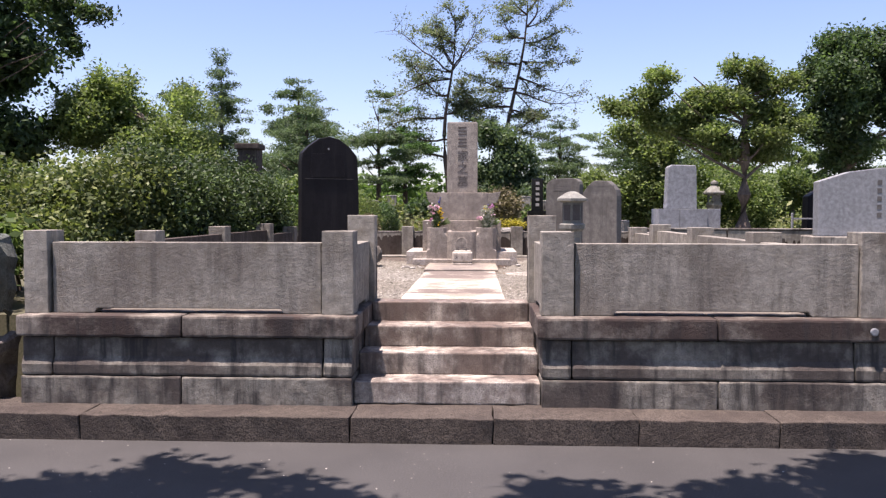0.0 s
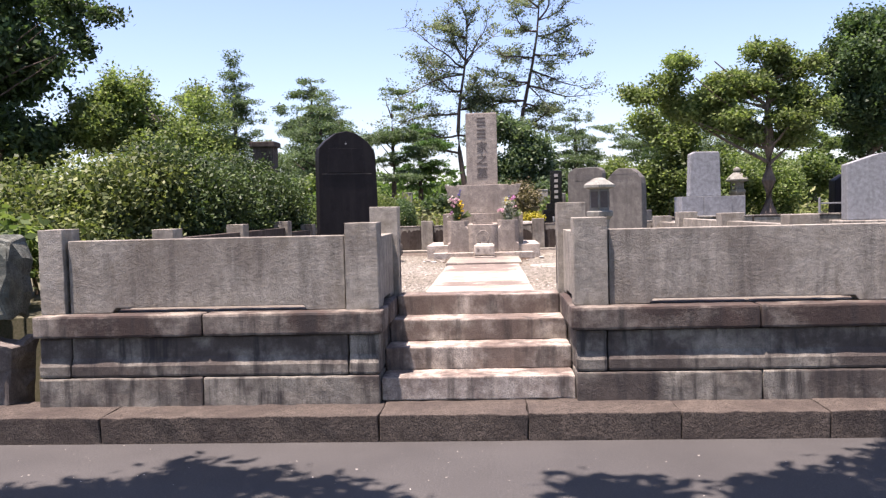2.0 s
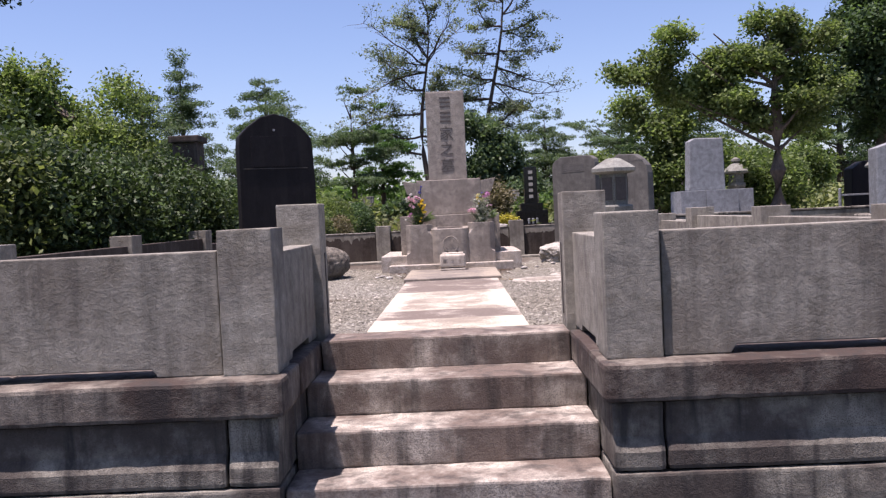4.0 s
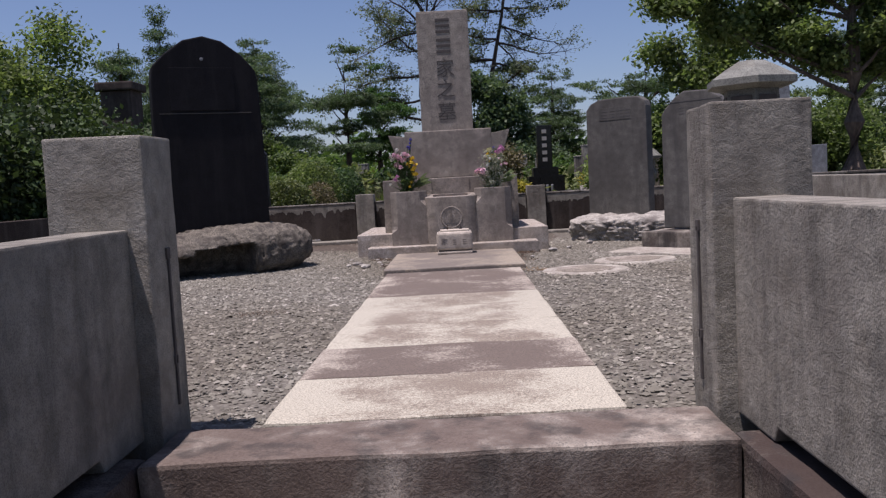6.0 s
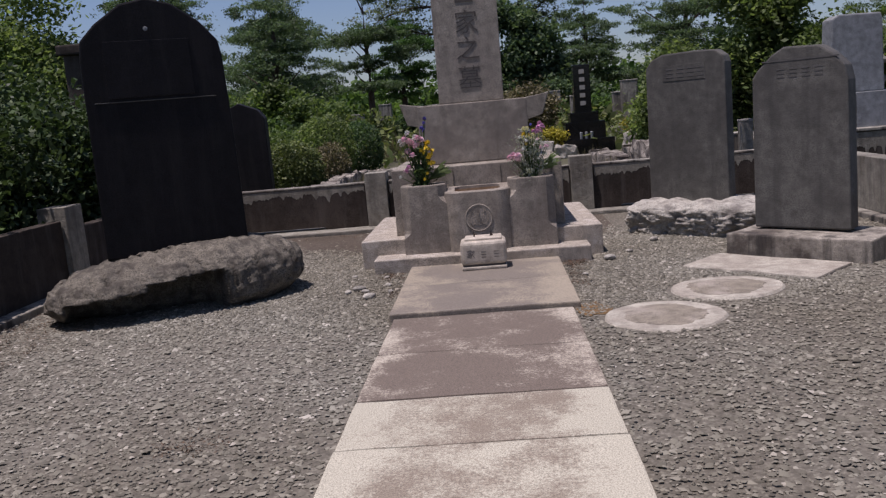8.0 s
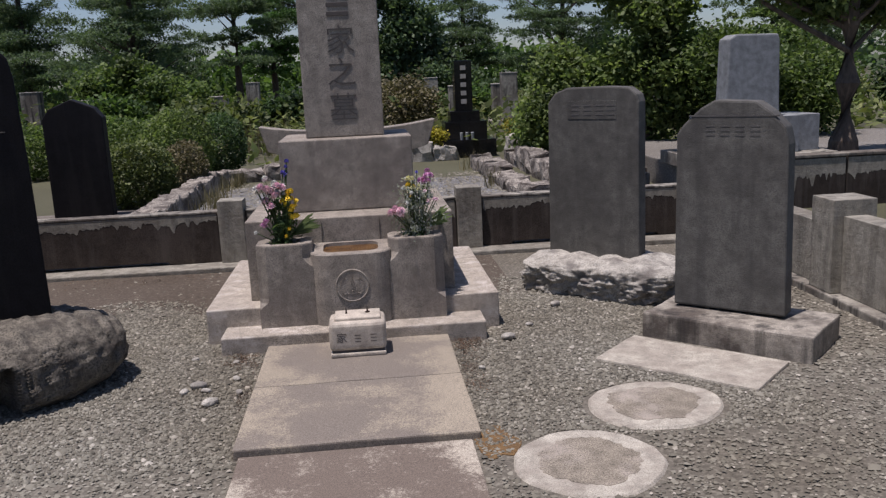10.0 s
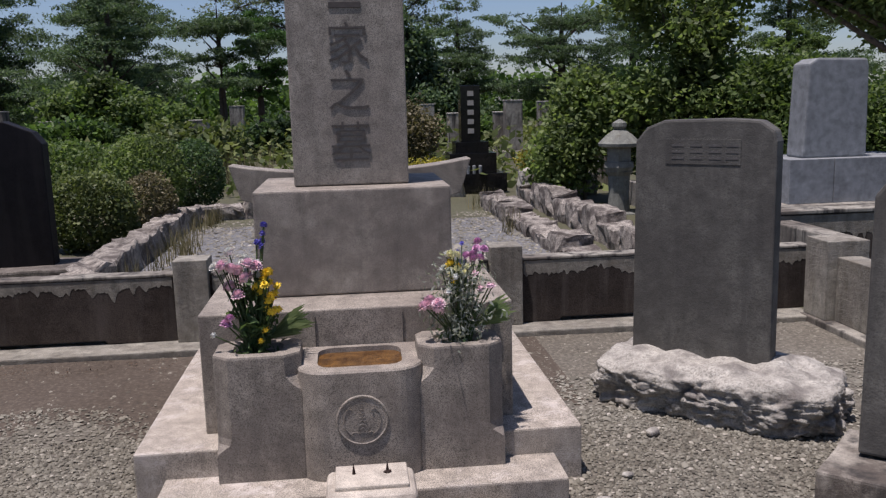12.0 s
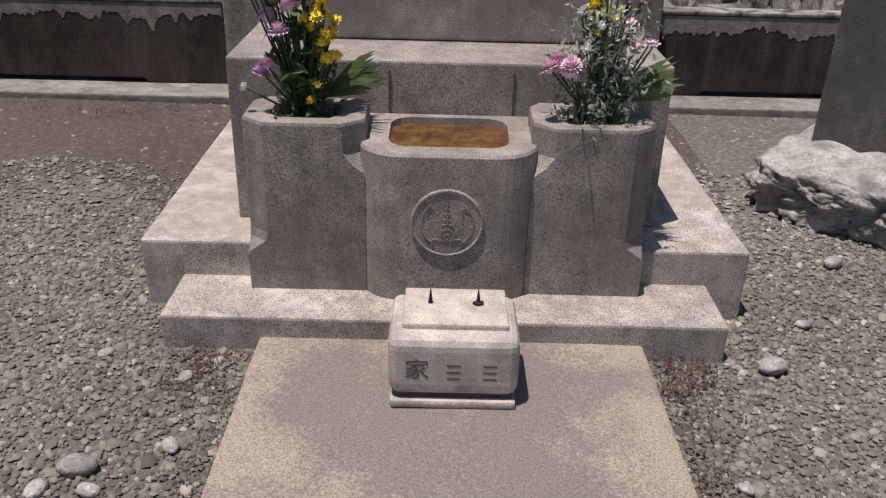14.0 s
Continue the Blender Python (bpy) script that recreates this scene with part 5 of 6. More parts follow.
# conifers
pine("slender columnar dark green conifer", (-13.5, 46.0, 1.0), 9.3, 1.9, 0.4, 14, 51, M_PINE, 0.15, 1500, 13, 0.22, 0.36, 0.16, 4)
pine("layered dark pine with flat pads", (-7.9, 41.0, 1.0), 6.0, 2.7, 1.1, 7, 52, M_PINE, 0.25, 1500, 16, 0.30, 0.36, 0.2)
pine("open pine with bare crooked trunk", (-5.0, 46.0, 1.0), 6.1, 2.0, 1.0, 4, 53, M_PINE, 0.55, 800, 15, 0.32, 0.30, 0.16)
pine("fresh green pine with flat pads", (-3.9, 50.0, 1.0), 6.0, 1.7, 0.8, 5, 54, M_PINEB, 0.4, 900, 15, 0.34, 0.32, 0.16)
pine("bluish green layered spreading pine", (5.2, 51.0, 1.0), 6.0, 2.6, 0.5, 7, 55, M_PINE, 0.25, 1400, 15, 0.32, 0.36, 0.2)
pine("tall spreading dark green pine", (9.4, 48.0, 1.0), 5.8, 3.2, 1.5, 6, 56, M_PINE, 0.35, 1600, 15, 0.32, 0.36, 0.24)
pine("small clipped pine with round pads", (12.7, 34.6, 1.1), 3.2, 1.1, 0.6, 4, 61, M_LEAFM, 0.45, 700, 15, 0.60, 0.34, 0.12)
pine("large layered dark green pine", (-17.0, 50.0, 1.0), 9.0, 3.5, 1.2, 8, 57, M_PINE, 0.2, 1800, 15, 0.26, 0.45, 0.26)
pine("large layered dark green pine", (-11.0, 54.0, 1.0), 9.4, 3.4, 1.2, 8, 58, M_PINE, 0.2, 1800, 15, 0.26, 0.45, 0.26)
pine("spreading pine behind the plots", (15.0, 55.0, 1.0), 7.5, 3.6, 1.4, 7, 59, M_PINE, 0.25, 1600, 15, 0.28, 0.4, 0.24)
pine("spreading pine behind the plots", (22.0, 52.0, 1.0), 8.0, 3.6, 1.4, 7, 60, M_PINE, 0.25, 1600, 15, 0.28, 0.4, 0.24)


def sparse_tree(label, loc, height, lean, boughs, seed):
    """An open, half-bare tree. Each bough: height on the trunk, reach sideways, rise, share of leafy twigs."""
    rnd, rng = random.Random(seed), np.random.default_rng(seed)
    ob = thing("tree", label, "tree", loc, 0, "cemetery trees")
    bm = bmesh.new()
    tips = []
    trunk = [Vector((lean * k ** 1.6 + 0.30 * math.sin(7 * k + seed), 0.1 * math.sin(4 * k), height * k)) for k in np.linspace(0, 1, 11)]
    tube(bm, trunk, [0.25 * (1 - 0.93 * k ** 0.7) for k in np.linspace(0, 1, 11)], 8)
    for z, reach, rise, leafy in boughs:
        j = min(9, int(z / height * 10))
        base = trunk[j].lerp(trunk[j + 1], z / height * 10 - j)
        for side in range(2):
            d = Vector((reach, (rnd.uniform(0.3, 1.2) if side else rnd.uniform(-1.2, -0.1)) * (1 + 1.4 * side), rise))
            length = d.length * (0.75 if side else 1.0) * rnd.uniform(0.9, 1.1)
            pts = limb(bm, rnd, base, d, length, 0.075 if not side else 0.05, 0.012, 0.34, 8, 5)
            for m in range(2, 9):
                for _ in range(4):
                    dd = (pts[m] - pts[m - 1]).normalized() * 0.5 + Vector((rnd.uniform(-1, 1), rnd.uniform(-1, 1), rnd.uniform(-0.5, 0.7)))
                    tw = limb(bm, rnd, pts[m], dd, length * rnd.uniform(0.16, 0.42), 0.016, 0.005, 0.4, 4, 3)
                    if rnd.random() < leafy:
                        tips += [tw[q] for q in (2, 3, 4)]
    part("trunk", bm, M_BARKD, ob)
    quads_object("crown", leaf_quads(rng, [tuple(t) for t in tips], 0.18, 12, 0.165, 0.5, 0.55, 0.5), M_SPARSE, ob)
    return ob


sparse_tree("tall open half-bare tree with thin grey green leaves", (-1.6, 56.0, 1.2), 13.6, 0.2,
            [(9.6, 2.6, 2.7, 0.25), (9.5, -4.4, 1.9, 0.6), (9.1, -5.0, -0.2, 0.8), (10.0, -1.3, 3.3, 0.7), (8.0, -3.8, 0.4, 0.8), (7.6, 1.7, 0.3, 0.7), (6.6, -4.6, -0.8, 0.85), (6.8, 2.4, 0.3, 0.8), (5.2, -4.2, -0.5, 0.9), (5.2, 2.6, -0.3, 0.9), (11.4, -2.2, 1.0, 0.6), (12.0, 1.0, 1.2, 0.3), (4.0, -3.4, 0.3, 0.9)], 71)
sparse_tree("tall leaning half-bare tree with thin grey green leaves", (2.2, 57.0, 1.2), 16.6, 1.6,
            [(13.4, -2.6, 0.7, 0.6), (13.6, 1.6, 2.2, 0.15), (12.6, 3.2, 1.5, 0.4), (11.9, -2.8, -0.2, 0.75), (11.6, 3.2, -0.1, 0.7), (10.4, 2.9, -0.9, 0.75), (10.2, -2.7, -0.6, 0.75), (9.4, 3.3, -2.5, 0.35), (8.4, 3.6, -2.7, 0.35), (8.6, -3.0, -0.5, 0.85), (7.4, -3.2, -0.5, 0.9), (7.2, 2.6, -0.7, 0.85), (6.0, -3.2, 0.1, 0.9), (5.6, 2.6, 0.1, 0.9), (14.8, 1.4, 1.6, 0.1)], 72)

# far belt of woods that closes the horizon all round
wrng = np.random.default_rng(5)
n = 2600
ang = wrng.uniform(0, 2 * np.pi, n)
rad = wrng.uniform(78, 100, n)
cl = np.stack([rad * np.sin(ang), 12 + rad * np.cos(ang), 1 + wrng.uniform(0, 1, n) ** 1.2 * (2.4 + 1.0 * np.sin(ang * 23) + 0.6 * np.sin(ang * 61))], axis=1)
woods = quads_object("far_woods", leaf_quads(wrng, cl, 1.0, 14, 1.0, 0.7, 0.7), M_LEAFD)
tagged(woods, "far dark belt of mixed trees round the cemetery", "woods", kind="stuff")
n = 1500
cl = np.stack([wrng.uniform(-30, 30, n), wrng.uniform(58, 66, n), 1.2 + wrng.uniform(0, 1, n) ** 1.4 * 2.6], axis=1)
tagged(quads_object("far_shrubs", leaf_quads(wrng, cl, 0.6, 13, 0.5, 0.7, 0.7), M_LEAF), "far green undergrowth below the pines", "shrubs", kind="stuff")

n = 2300
ux, uy = wrng.uniform(-16, 16, n), wrng.uniform(24.6, 48, n)
cl = np.stack([ux, uy, 0.95 + wrng.uniform(0, 1, n) ** 1.5 * (0.35 + 0.45 * np.sin(ux * 1.7 + uy) ** 2)], axis=1)
tagged(quads_object("undergrowth", leaf_quads(wrng, cl, 0.28, 11, 0.22, 0.6, 0.5), M_GRASS), "weeds and low growth between far graves", "undergrowth", kind="stuff")

# roadside trees behind the camera, whose boughs shade the lane
for i, (loc, blobs) in enumerate((((-5.6, -5.2, -0.02), [(2.95, 9.85, 6.0, 1.0, 0.65, 0.3), (2.0, 9.7, 6.2, 0.85, 0.6, 0.3), (3.6, 9.8, 5.7, 0.55, 0.3, 0.2), (2.6, 10.6, 5.8, 0.15, 0.3, 0.1), (0.3, 1.0, 6.5, 2.2, 1.8, 1.2)]),
                                  ((5.2, -5.4, -0.02), [(-5.65, 10.0, 6.0, 0.5, 0.55, 0.2), (-4.2, 10.25, 6.0, 0.85, 0.55, 0.3), (-3.4, 10.9, 5.8, 0.5, 0.4, 0.25), (-3.7, 9.8, 6.2, 0.9, 0.45, 0.25), (-0.4, 1.2, 6.6, 2.2, 1.8, 1.2)]))):
    tree("tall roadside tree with boughs over the lane", loc, 8.0, 0.25, blobs, M_LEAF, 2000, 13, 0.10, 0.17, seed=80 + i, limbs=10, limb_r=0.2, name="roadside_tree")

# weeds in joints and borders
def weeds(label, pts, seed):
    rng = np.random.default_rng(seed)
    out = []
    for x, y, z, h, n in pts:
        for _ in range(n):
            a, l = rng.uniform(0, 6.28), h * rng.uniform(0.5, 1.2)
            b = np.array([x + rng.normal(0, 0.05), y + rng.normal(0, 0.12), z])
            d = np.array([math.cos(a) * 0.35, math.sin(a) * 0.35, 1.0]) * l
            s = np.array([-math.sin(a), math.cos(a), 0]) * 0.005
            out.append([b - s, b + s, b + d * 0.6 + s * 0.7, b + d])
    return tagged(quads_object("weeds", np.array(out), M_DRY), label, "weeds", kind="stuff")


wr = random.Random(3)
weeds("dry grass and weeds along the plot borders", [(-1.85 + wr.uniform(-0.15, 0.15), 17 + wr.uniform(0, 5.5), 0.86, 0.25, 22) for _ in range(26)] + [(1.75 + wr.uniform(-0.1, 0.2), 20 + wr.uniform(0, 3), 0.88, 0.25, 18) for _ in range(9)] + [(-2.5 + wr.uniform(-1, 1), 26 + wr.uniform(0, 3), 0.95, 0.7, 25) for _ in range(18)], 9)

# ---- flowers ----
def flower_head(r, petals, rows, curl):
    bm = bmesh.new()
    bmesh.ops.create_icosphere(bm, subdivisions=1, radius=r * 0.5)
    for k in range(rows):
        tilt = -0.1 + 1.4 * k / max(1, rows - 1)
        for i in range(petals):
            a = 2 * math.pi * (i + 0.5 * k) / petals
            out, sd = Vector((math.cos(a), math.sin(a), 0)), Vector((-math.sin(a), math.cos(a), 0))
            d = out * math.cos(tilt) + Vector((0, 0, math.sin(tilt)))
            l = r * (1 - 0.25 * k / rows)
            p = [out * r * 0.1, d * l * 0.65 + sd * r * 0.20, d * l + Vector((0, 0, curl * r)), d * l * 0.65 - sd * r * 0.20]
            bm.faces.new([bm.verts.new(q) for q in p])
    return bm


def petal_mat(name, col):
    m, n, l, p = nodes_of(name)
    geo = n.new("ShaderNodeNewGeometry")
    l.new(mix(n, l, "MULTIPLY", 1.0, col, ramp(n, l, geo.outputs["Random Per Island"], [(0, grey(0.7)), (1, grey(1.1))])), p.inputs["Base Color"])
    p.inputs["Roughness"].default_value = 0.6
    return m


PETALS = {"pink": petal_mat("pink petals", (0.84, 0.58, 0.65)), "mauve": petal_mat("mauve petals", (0.66, 0.36, 0.55)), "yellow": petal_mat("yellow petals", (0.78, 0.56, 0.03)), "white": petal_mat("white petals", (0.80, 0.80, 0.74)), "blue": petal_mat("blue petals", (0.10, 0.09, 0.42)), "cream": petal_mat("cream petals", (0.75, 0.72, 0.40))}


def bouquet(label, loc, heads, foliage, seed):
    ob = thing("bouquet", label, "flowers", loc, 0, "grave bouquets")
    ob.scale = (1.22, 1.22, 1.35)
    rnd, rng = random.Random(seed), np.random.default_rng(seed)
    meshes = {}
    for kind, x, y, z, r in heads:
        tip = Vector((x, y, z))
        limb_pts = [Vector((x * 0.15, y * 0.15, -0.06)), Vector((x * 0.45, y * 0.45, z * 0.45)), Vector((x * 0.85, y * 0.85, z * 0.85)), tip]
        stem = bmesh.new()
        tube(stem, limb_pts, [0.003, 0.0028, 0.0022, 0.0018], 5)
        part("stem", stem, M_STEM, ob)
        key = (kind, round(r, 3))
        if key not in meshes:
            h = link_bm("flower", flower_head(r * 0.98, 14 if r > 0.017 else 10, 5 if r > 0.017 else 3, -0.1), PETALS[kind])
            meshes[key] = h.data
        else:
            h = new("flower", meshes[key])
        h.parent = ob
        h.matrix_basis = pose(x, y, z, rnd.uniform(-50, 10), rnd.uniform(-35, 35), rnd.uniform(0, 90))
    for mat, cen, spread, per, size, asp in foliage:
        quads_object("foliage", leaf_quads(rng, cen, spread, per, size, 1.2, asp, 0.1), mat, ob)
    blades = []
    for i in range(64):
        a = rnd.uniform(-0.6, 0.6)
        d = np.array([math.cos(a) * 0.85, math.sin(a) * 0.7, rnd.uniform(0.25, 0.8)])
        d /= np.linalg.norm(d)
        b0 = np.array([0.03, 0.02, 0.04]) + d * rnd.uniform(0.0, 0.05)
        s = np.array([0, 0.0015, 0.0012])
        l = rnd.uniform(0.08, 0.135)
        blades.append([b0 - s, b0 + s, b0 + d * l * 0.6 + s, b0 + d * l + np.array([0, 0, -0.02])])
    quads_object("palm_frond", np.array(blades), M_FROND, ob)
    return ob


br = random.Random(17)
left_heads = [("pink", br.gauss(-0.035, 0.028), br.gauss(-0.03, 0.02), br.uniform(0.18, 0.27), 0.026) for _ in range(9)] + [("mauve", -0.085, -0.03, 0.10, 0.024), ("mauve", -0.07, -0.05, 0.12, 0.02)] + \
    [("yellow", br.gauss(0.045, 0.014), br.gauss(-0.02, 0.015), br.uniform(0.13, 0.27), 0.017) for _ in range(24)] + [("yellow", 0.035, -0.04, 0.08, 0.016), ("yellow", 0.02, -0.045, 0.05, 0.014)] + \
    [("white", br.gauss(-0.04, 0.035), br.gauss(0.01, 0.02), br.uniform(0.21, 0.30), 0.020) for _ in range(12)] + [("white", -0.125, -0.03, 0.07, 0.014)] + [("blue", br.gauss(0.03, 0.012), br.gauss(0.03, 0.01), br.uniform(0.27, 0.37), 0.013) for _ in range(10)]
right_heads = [("white", br.gauss(-0.045, 0.022), br.gauss(-0.01, 0.02), br.uniform(0.16, 0.28), 0.016) for _ in range(9)] + [("cream", br.gauss(-0.015, 0.018), br.gauss(-0.02, 0.02), br.uniform(0.20, 0.29), 0.016) for _ in range(14)] + [("yellow", br.gauss(-0.02, 0.015), br.gauss(-0.03, 0.015), br.uniform(0.18, 0.25), 0.014) for _ in range(7)] + \
    [("mauve", br.gauss(0.06, 0.018), br.gauss(0.02, 0.02), br.uniform(0.24, 0.30), 0.018) for _ in range(9)] + [("pink", br.gauss(-0.11, 0.018), br.gauss(-0.04, 0.012), br.uniform(0.115, 0.14), 0.026) for _ in range(5)] + [("pink", br.gauss(0.06, 0.04), br.gauss(-0.01, 0.02), br.uniform(0.13, 0.22), 0.015) for _ in range(6)] + [("blue", br.gauss(0.0, 0.01), 0.05, br.uniform(0.24, 0.29), 0.010) for _ in range(4)]
bouquet("pink, yellow, white and blue grave flowers in a stone socket", (-0.39, 14.045, 1.42), left_heads,
        [(M_FLOWLEAF, [(br.gauss(0, 0.024), br.gauss(-0.01, 0.02), br.uniform(0.02, 0.22)) for _ in range(52)], 0.014, 8, 0.032, 0.3), (M_FLOWLEAF, [(br.gauss(0.005, 0.028), br.gauss(0.02, 0.03), br.uniform(0.0, 0.15)) for _ in range(26)], 0.02, 7, 0.04, 0.4)], 91)
bouquet("faded white, pink and mauve grave flowers with grey leaves", (0.40, 14.045, 1.42), right_heads,
        [(M_GREYLEAF, [(br.gauss(0.0, 0.042), br.gauss(-0.018, 0.028), br.uniform(0.02, 0.23)) for _ in range(170)], 0.016, 9, 0.02, 0.3), (M_FLOWLEAF, [(br.gauss(0, 0.02), br.gauss(0.01, 0.02), br.uniform(0.0, 0.10)) for _ in range(16)], 0.015, 8, 0.03, 0.4)], 92)

# ---- gravel ----
bed = bmesh.new()
bmesh.ops.create_grid(bed, x_segments=90, y_segments=110, size=0.5, matrix=Matrix.Translation((0, 11.76, GRAVEL_Z)) @ Matrix.Diagonal((5.94, 8.50, 1, 1)))
bmesh.ops.delete(bed, geom=[v for v in bed.verts if abs(v.co.x) < 1.0 and v.co.y < 8.43], context="VERTS")
for v in bed.verts:
    v.co.z += 0.006 * math.sin(v.co.x * 2.1) * math.sin(v.co.y * 1.7) - 0.006
    if v.co.y > 15.2:
        v.co.z += 0.008
for f in bed.faces:
    c = f.calc_center_median()
    f.material_index = 1 if c.y > 14.75 + 0.25 * math.sin(c.x * 3) + 0.2 * noise.noise(c * 4) and c.x < 1.1 else 0
bed_ob = tagged(link_bm("gravel_bed", bed, M_SOIL, True), "gritty grey soil under gravel, bare and brown at the back", "soil", kind="structure")
bed_ob.data.materials.append(M_BARE)
grng = np.random.default_rng(12)


def stones(n, x0, x1, y0, y1, size, keep, level=None, mat=None, name="gravel", round_=False):
    px, py = grng.uniform(x0, x1, n), grng.uniform(y0, y1, n)
    ok = keep(px, py)
    px, py = px[ok], py[ok]
    n = len(px)
    k = 10 if round_ else 6
    if round_:
        # five-sided foot and five-sided crown
        base = np.array([[math.cos(i * 1.2566), math.sin(i * 1.2566), -0.15] for i in range(5)] + [[0.62 * math.cos(i * 1.2566 + 0.3), 0.62 * math.sin(i * 1.2566 + 0.3), 0.85] for i in range(5)])
        faces = np.array([[i, (i + 1) % 5, 5 + i] for i in range(5)] + [[(i + 1) % 5, 5 + (i + 1) % 5, 5 + i] for i in range(5)] + [[5, 6, 7], [5, 7, 8], [5, 8, 9]])
        jit = base[None] * grng.uniform(0.78, 1.2, (n, k, 1)) + grng.normal(0, 0.06, (n, k, 3))
    else:
        base = np.array([[1, 0, 0], [0.2, 1, 0.1], [-1, 0.1, 0], [-0.1, -1, -0.1], [0.05, 0.1, 1], [0, 0, -1]], dtype=float)
        faces = np.array([[0, 1, 4], [1, 2, 4], [2, 3, 4], [3, 0, 4]])
        jit = base[None] * grng.uniform(0.65, 1.25, (n, k, 1)) + grng.normal(0, 0.12, (n, k, 3))
    s = size * np.exp(grng.normal(0, 0.36, (n, 1, 1))) * np.array([1, 1, 0.5])[None, None] * grng.uniform(0.7, 1.3, (n, 1, 3))
    jit = jit * s
    a, tx = grng.uniform(0, 6.28, n), grng.normal(0, 0.17, n)
    ca, sa, ct, st_ = np.cos(a)[:, None], np.sin(a)[:, None], np.cos(tx)[:, None], np.sin(tx)[:, None]
    y2, z2 = jit[:, :, 1] * ct - jit[:, :, 2] * st_, jit[:, :, 1] * st_ + jit[:, :, 2] * ct
    x3, y3 = jit[:, :, 0] * ca - y2 * sa, jit[:, :, 0] * sa + y2 * ca
    z0 = GRAVEL_Z + grng.uniform(-0.006, 0.001, n) + 0.006 * np.sin(px * 2.1) * np.sin(py * 1.7) if level is None else np.full(n, level)
    v = np.stack([x3 + px[:, None], y3 + py[:, None], z2 + z0[:, None]], axis=2)
    f = (faces[None] + (np.arange(n) * k)[:, None, None]).reshape(-1)
    me = bpy.data.meshes.new(name)
    me.vertices.add(n * k)
    me.vertices.foreach_set("co", v.astype(np.float32).ravel())
    me.loops.add(len(f))
    me.loops.foreach_set("vertex_index", f.astype(np.int32))
    me.polygons.add(len(f) // 3)
    me.polygons.foreach_set("loop_start", np.arange(0, len(f), 3, dtype=np.int32))
    me.update(calc_edges=True)
    me.materials.append(mat or M_GRAVEL)
    return new(name, me)


def clear(px, py):
    on_path = (px > -0.485) & (px < 0.505) & (py < 12.4)
    on_slab = (px > -0.51) & (px < 0.545) & (py >= 12.37) & (py < 13.81)
    on_monu = (np.abs(px) < 0.88) & (py > 13.98) & (py < 15.8) | (np.abs(px) < 0.77) & (py > 13.75) & (py < 14.1)
    on_land = (np.abs(px) < 0.70) & (py < 8.46)
    far_thin = (py > 14.9 + 0.3 * np.sin(px * 3)) & (px < 1.0) & (grng.uniform(0, 1, len(px)) < 0.8)
    in_post = (np.abs(px) > 0.70) & (np.abs(px) < 1.1) & (py < 8.6)
    on_disc = (((px - 1.36) / 0.33) ** 2 + ((py - 12.60) / 0.29) ** 2 < 1) | (((px - 0.92) / 0.32) ** 2 + ((py - 12.09) / 0.30) ** 2 < 1)
    c_, s_ = math.cos(radians(A_ANG - 2)), math.sin(radians(A_ANG - 2))
    fu, fv = (px - 1.76) * c_ + (py - 13.13) * s_, -(px - 1.76) * s_ + (py - 13.13) * c_
    on_flag = (fu > -0.43) & (fu < 0.41) & (fv > -0.25) & (fv < 0.5)
    return ~(on_disc | on_flag | on_path | on_slab | on_monu | on_land | far_thin | in_post)


tagged(stones(600, -6.0, 6.0, 3.5, 6.77, 0.0048, lambda x, y: x > -99, 0.001, M_ROCKW, "road_grit"), "pale grit and chips scattered over the asphalt", "grit", kind="stuff")


def near_bed(px, py):
    return (np.abs(px) < 2.1) & (py > 12.3) & (py < 14.7)


tagged(stones(118000, -2.97, 2.97, 8.46, 16.02, 0.0084, lambda x, y: clear(x, y) & ~near_bed(x, y)), "small grey brown gravel over the plot", "gravel", kind="stuff")
tagged(stones(78000, -2.1, 2.1, 12.3, 14.7, 0.0062, clear, round_=True), "rounded grey brown gravel round the grave", "gravel", kind="stuff")
mud = []
for i in range(36):
    a = i / 36 * 2 * math.pi
    r = 1 + 0.45 * noise.noise(Vector((math.cos(a) * 1.5, math.sin(a) * 1.5, 4.0))) + 0.15 * noise.noise(Vector((math.cos(a) * 6, math.sin(a) * 6, 1.0)))
    mud.append((0.585 + 0.085 * r * math.cos(a), 12.33 + 0.17 * r * math.sin(a)))
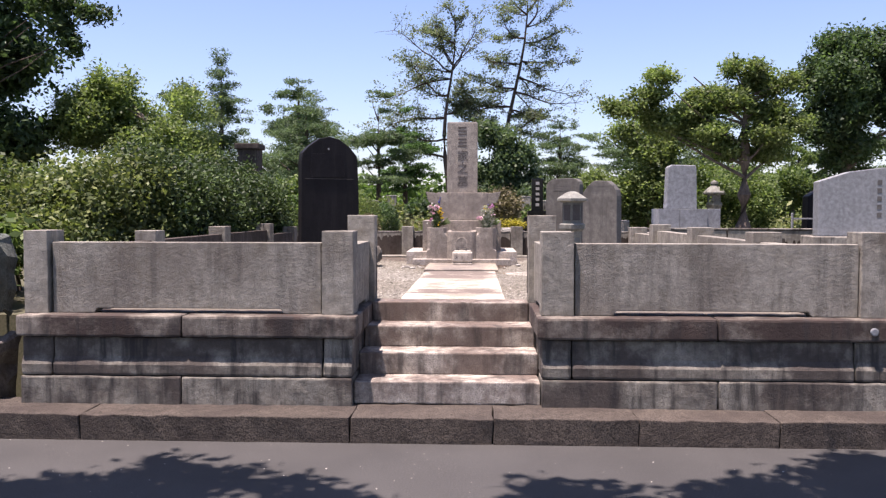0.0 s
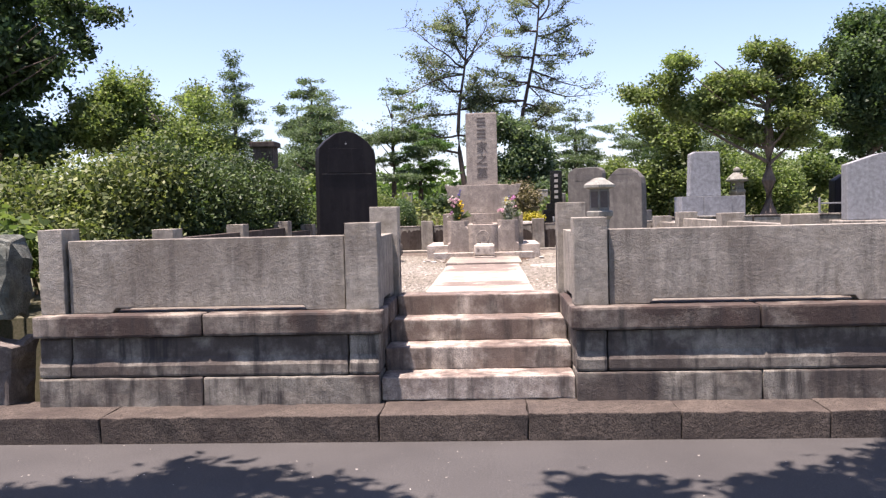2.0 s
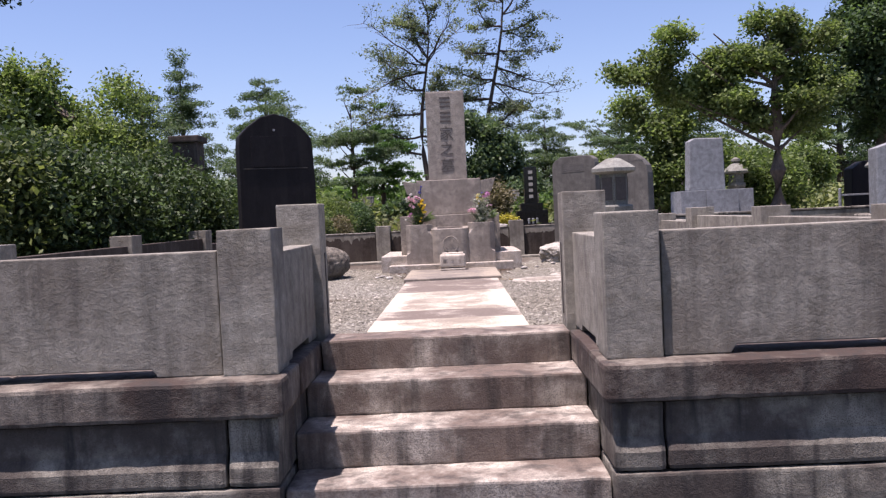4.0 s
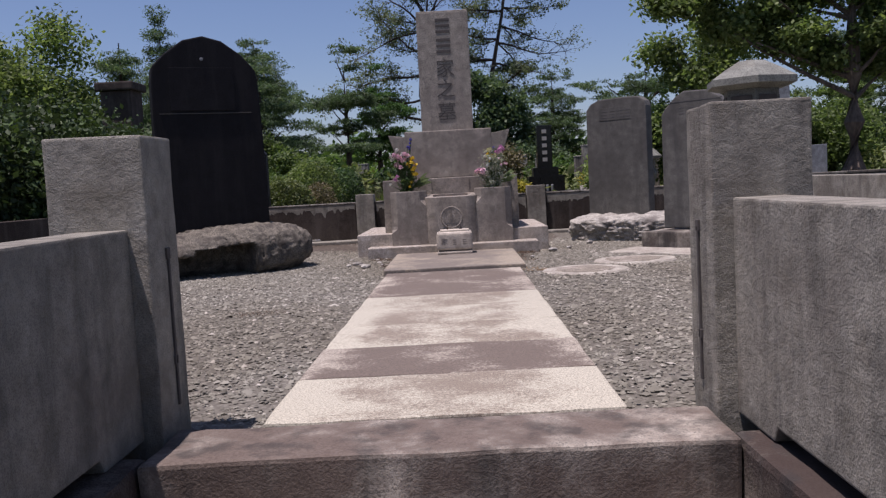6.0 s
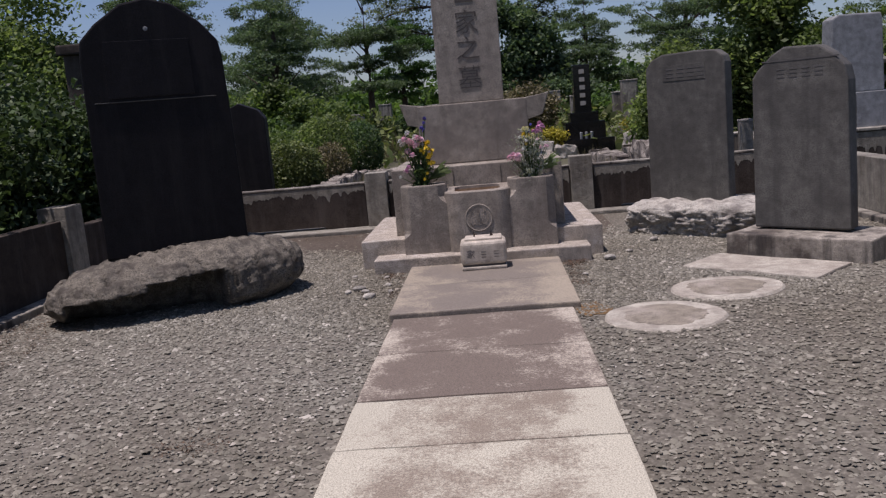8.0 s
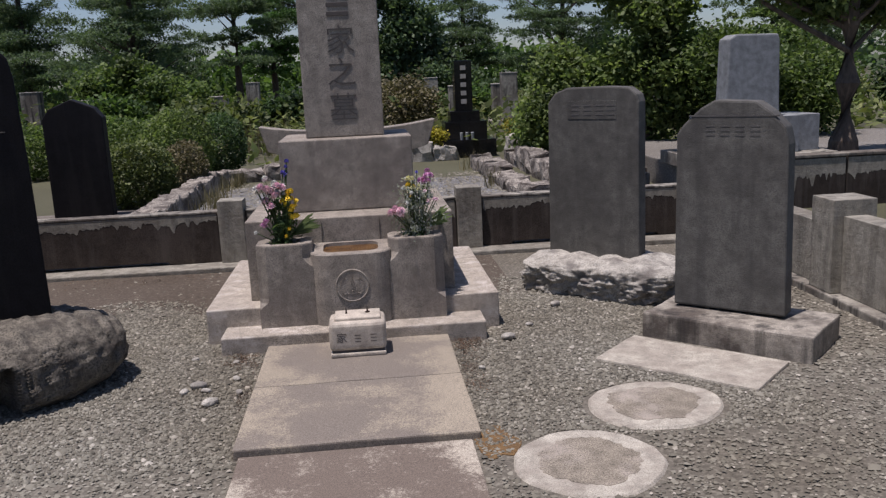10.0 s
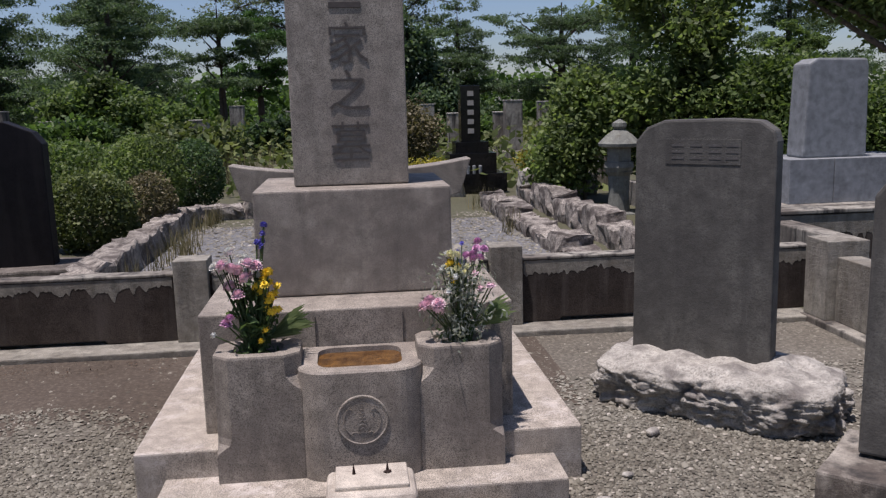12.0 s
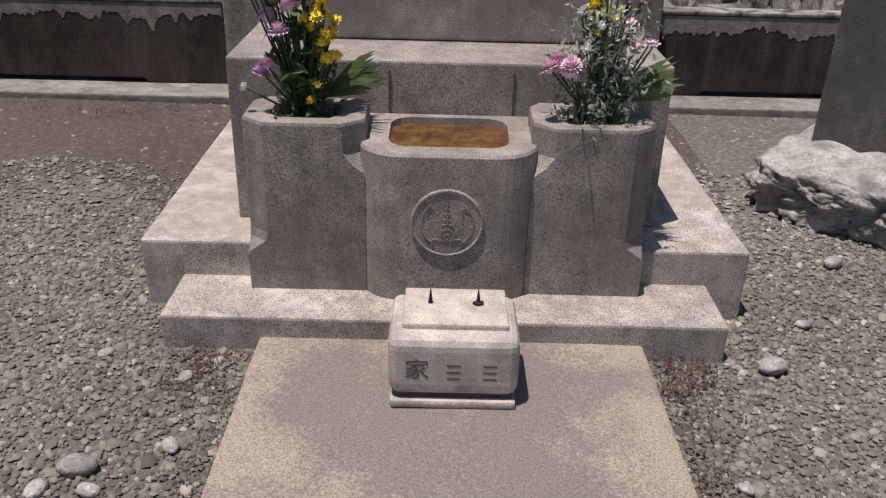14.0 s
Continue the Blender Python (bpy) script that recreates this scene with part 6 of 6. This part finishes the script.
tagged(link_bm("mud_patch", prism(mud, "z", GRAVEL_Z - 0.02, GRAVEL_Z + 0.003), M_MUD), "rusty damp mud beside the path slabs", "mud", kind="stuff")
lrng = np.random.default_rng(5)
spots = [(lrng.uniform(0.56, 0.72) * sd, 13.76 - abs(lrng.normal(0, 0.13)), GRAVEL_Z + 0.008) for sd in (-1, 1) for _ in range(80)] + [(lrng.uniform(-0.56, -0.53), lrng.uniform(12.9, 13.6), GRAVEL_Z + 0.008) for _ in range(30)] + [(lrng.uniform(0.56, 0.64), lrng.uniform(12.9, 13.6), GRAVEL_Z + 0.008) for _ in range(50)]
spots += [(lrng.uniform(-2.92, -2.35) - 0.1 * abs(lrng.normal()), lrng.uniform(11.2, 13.4), GRAVEL_Z + 0.010) for _ in range(420)] + [(lrng.normal(-1.05, 0.07), lrng.normal(10.72, 0.07), GRAVEL_Z + 0.012) for _ in range(26)] + [(lrng.uniform(-2.5, -1.0), lrng.uniform(15.7, 16.0), GRAVEL_Z + 0.010) for _ in range(60)]
spots = [p for p in spots if -2.94 < p[0]]
tagged(quads_object("leaf_litter", leaf_quads(lrng, spots, 0.022, 8, 0.015, 0.1, 0.3, 0.9), M_LITTER), "brown needles and leaf litter beside the slabs", "litter", kind="stuff")
tagged(stones(9000, -1.9, 1.9, 16.5, 22.2, 0.016, lambda x, y: y > 0, 0.877, None, "plot_stones"), "loose grey stones on the plot behind", "gravel", kind="stuff")
for i, (x, y, r) in enumerate(((-0.80, 13.27, 0.035), (-0.70, 13.02, 0.035), (-0.86, 13.20, 0.025), (-0.62, 13.35, 0.022), (-0.75, 13.20, 0.022), (0.88, 13.72, 0.035), (-0.90, 13.72, 0.02), (-0.58, 13.15, 0.02), (0.66, 13.25, 0.016), (1.05, 13.95, 0.02), (1.30, 14.35, 0.03), (-0.66, 13.62, 0.02))):
    ob = thing("pebble", "pale smooth river pebble on the gravel", "pebble", (x, y, GRAVEL_Z - 0.002), 40 * i, "loose pebbles")
    part("stone", boulder(r * 1.25, r * 0.85, r * 0.55, i + 2, 0.12, sub=3, square=2.2), M_ROCKW, ob, smooth=True)
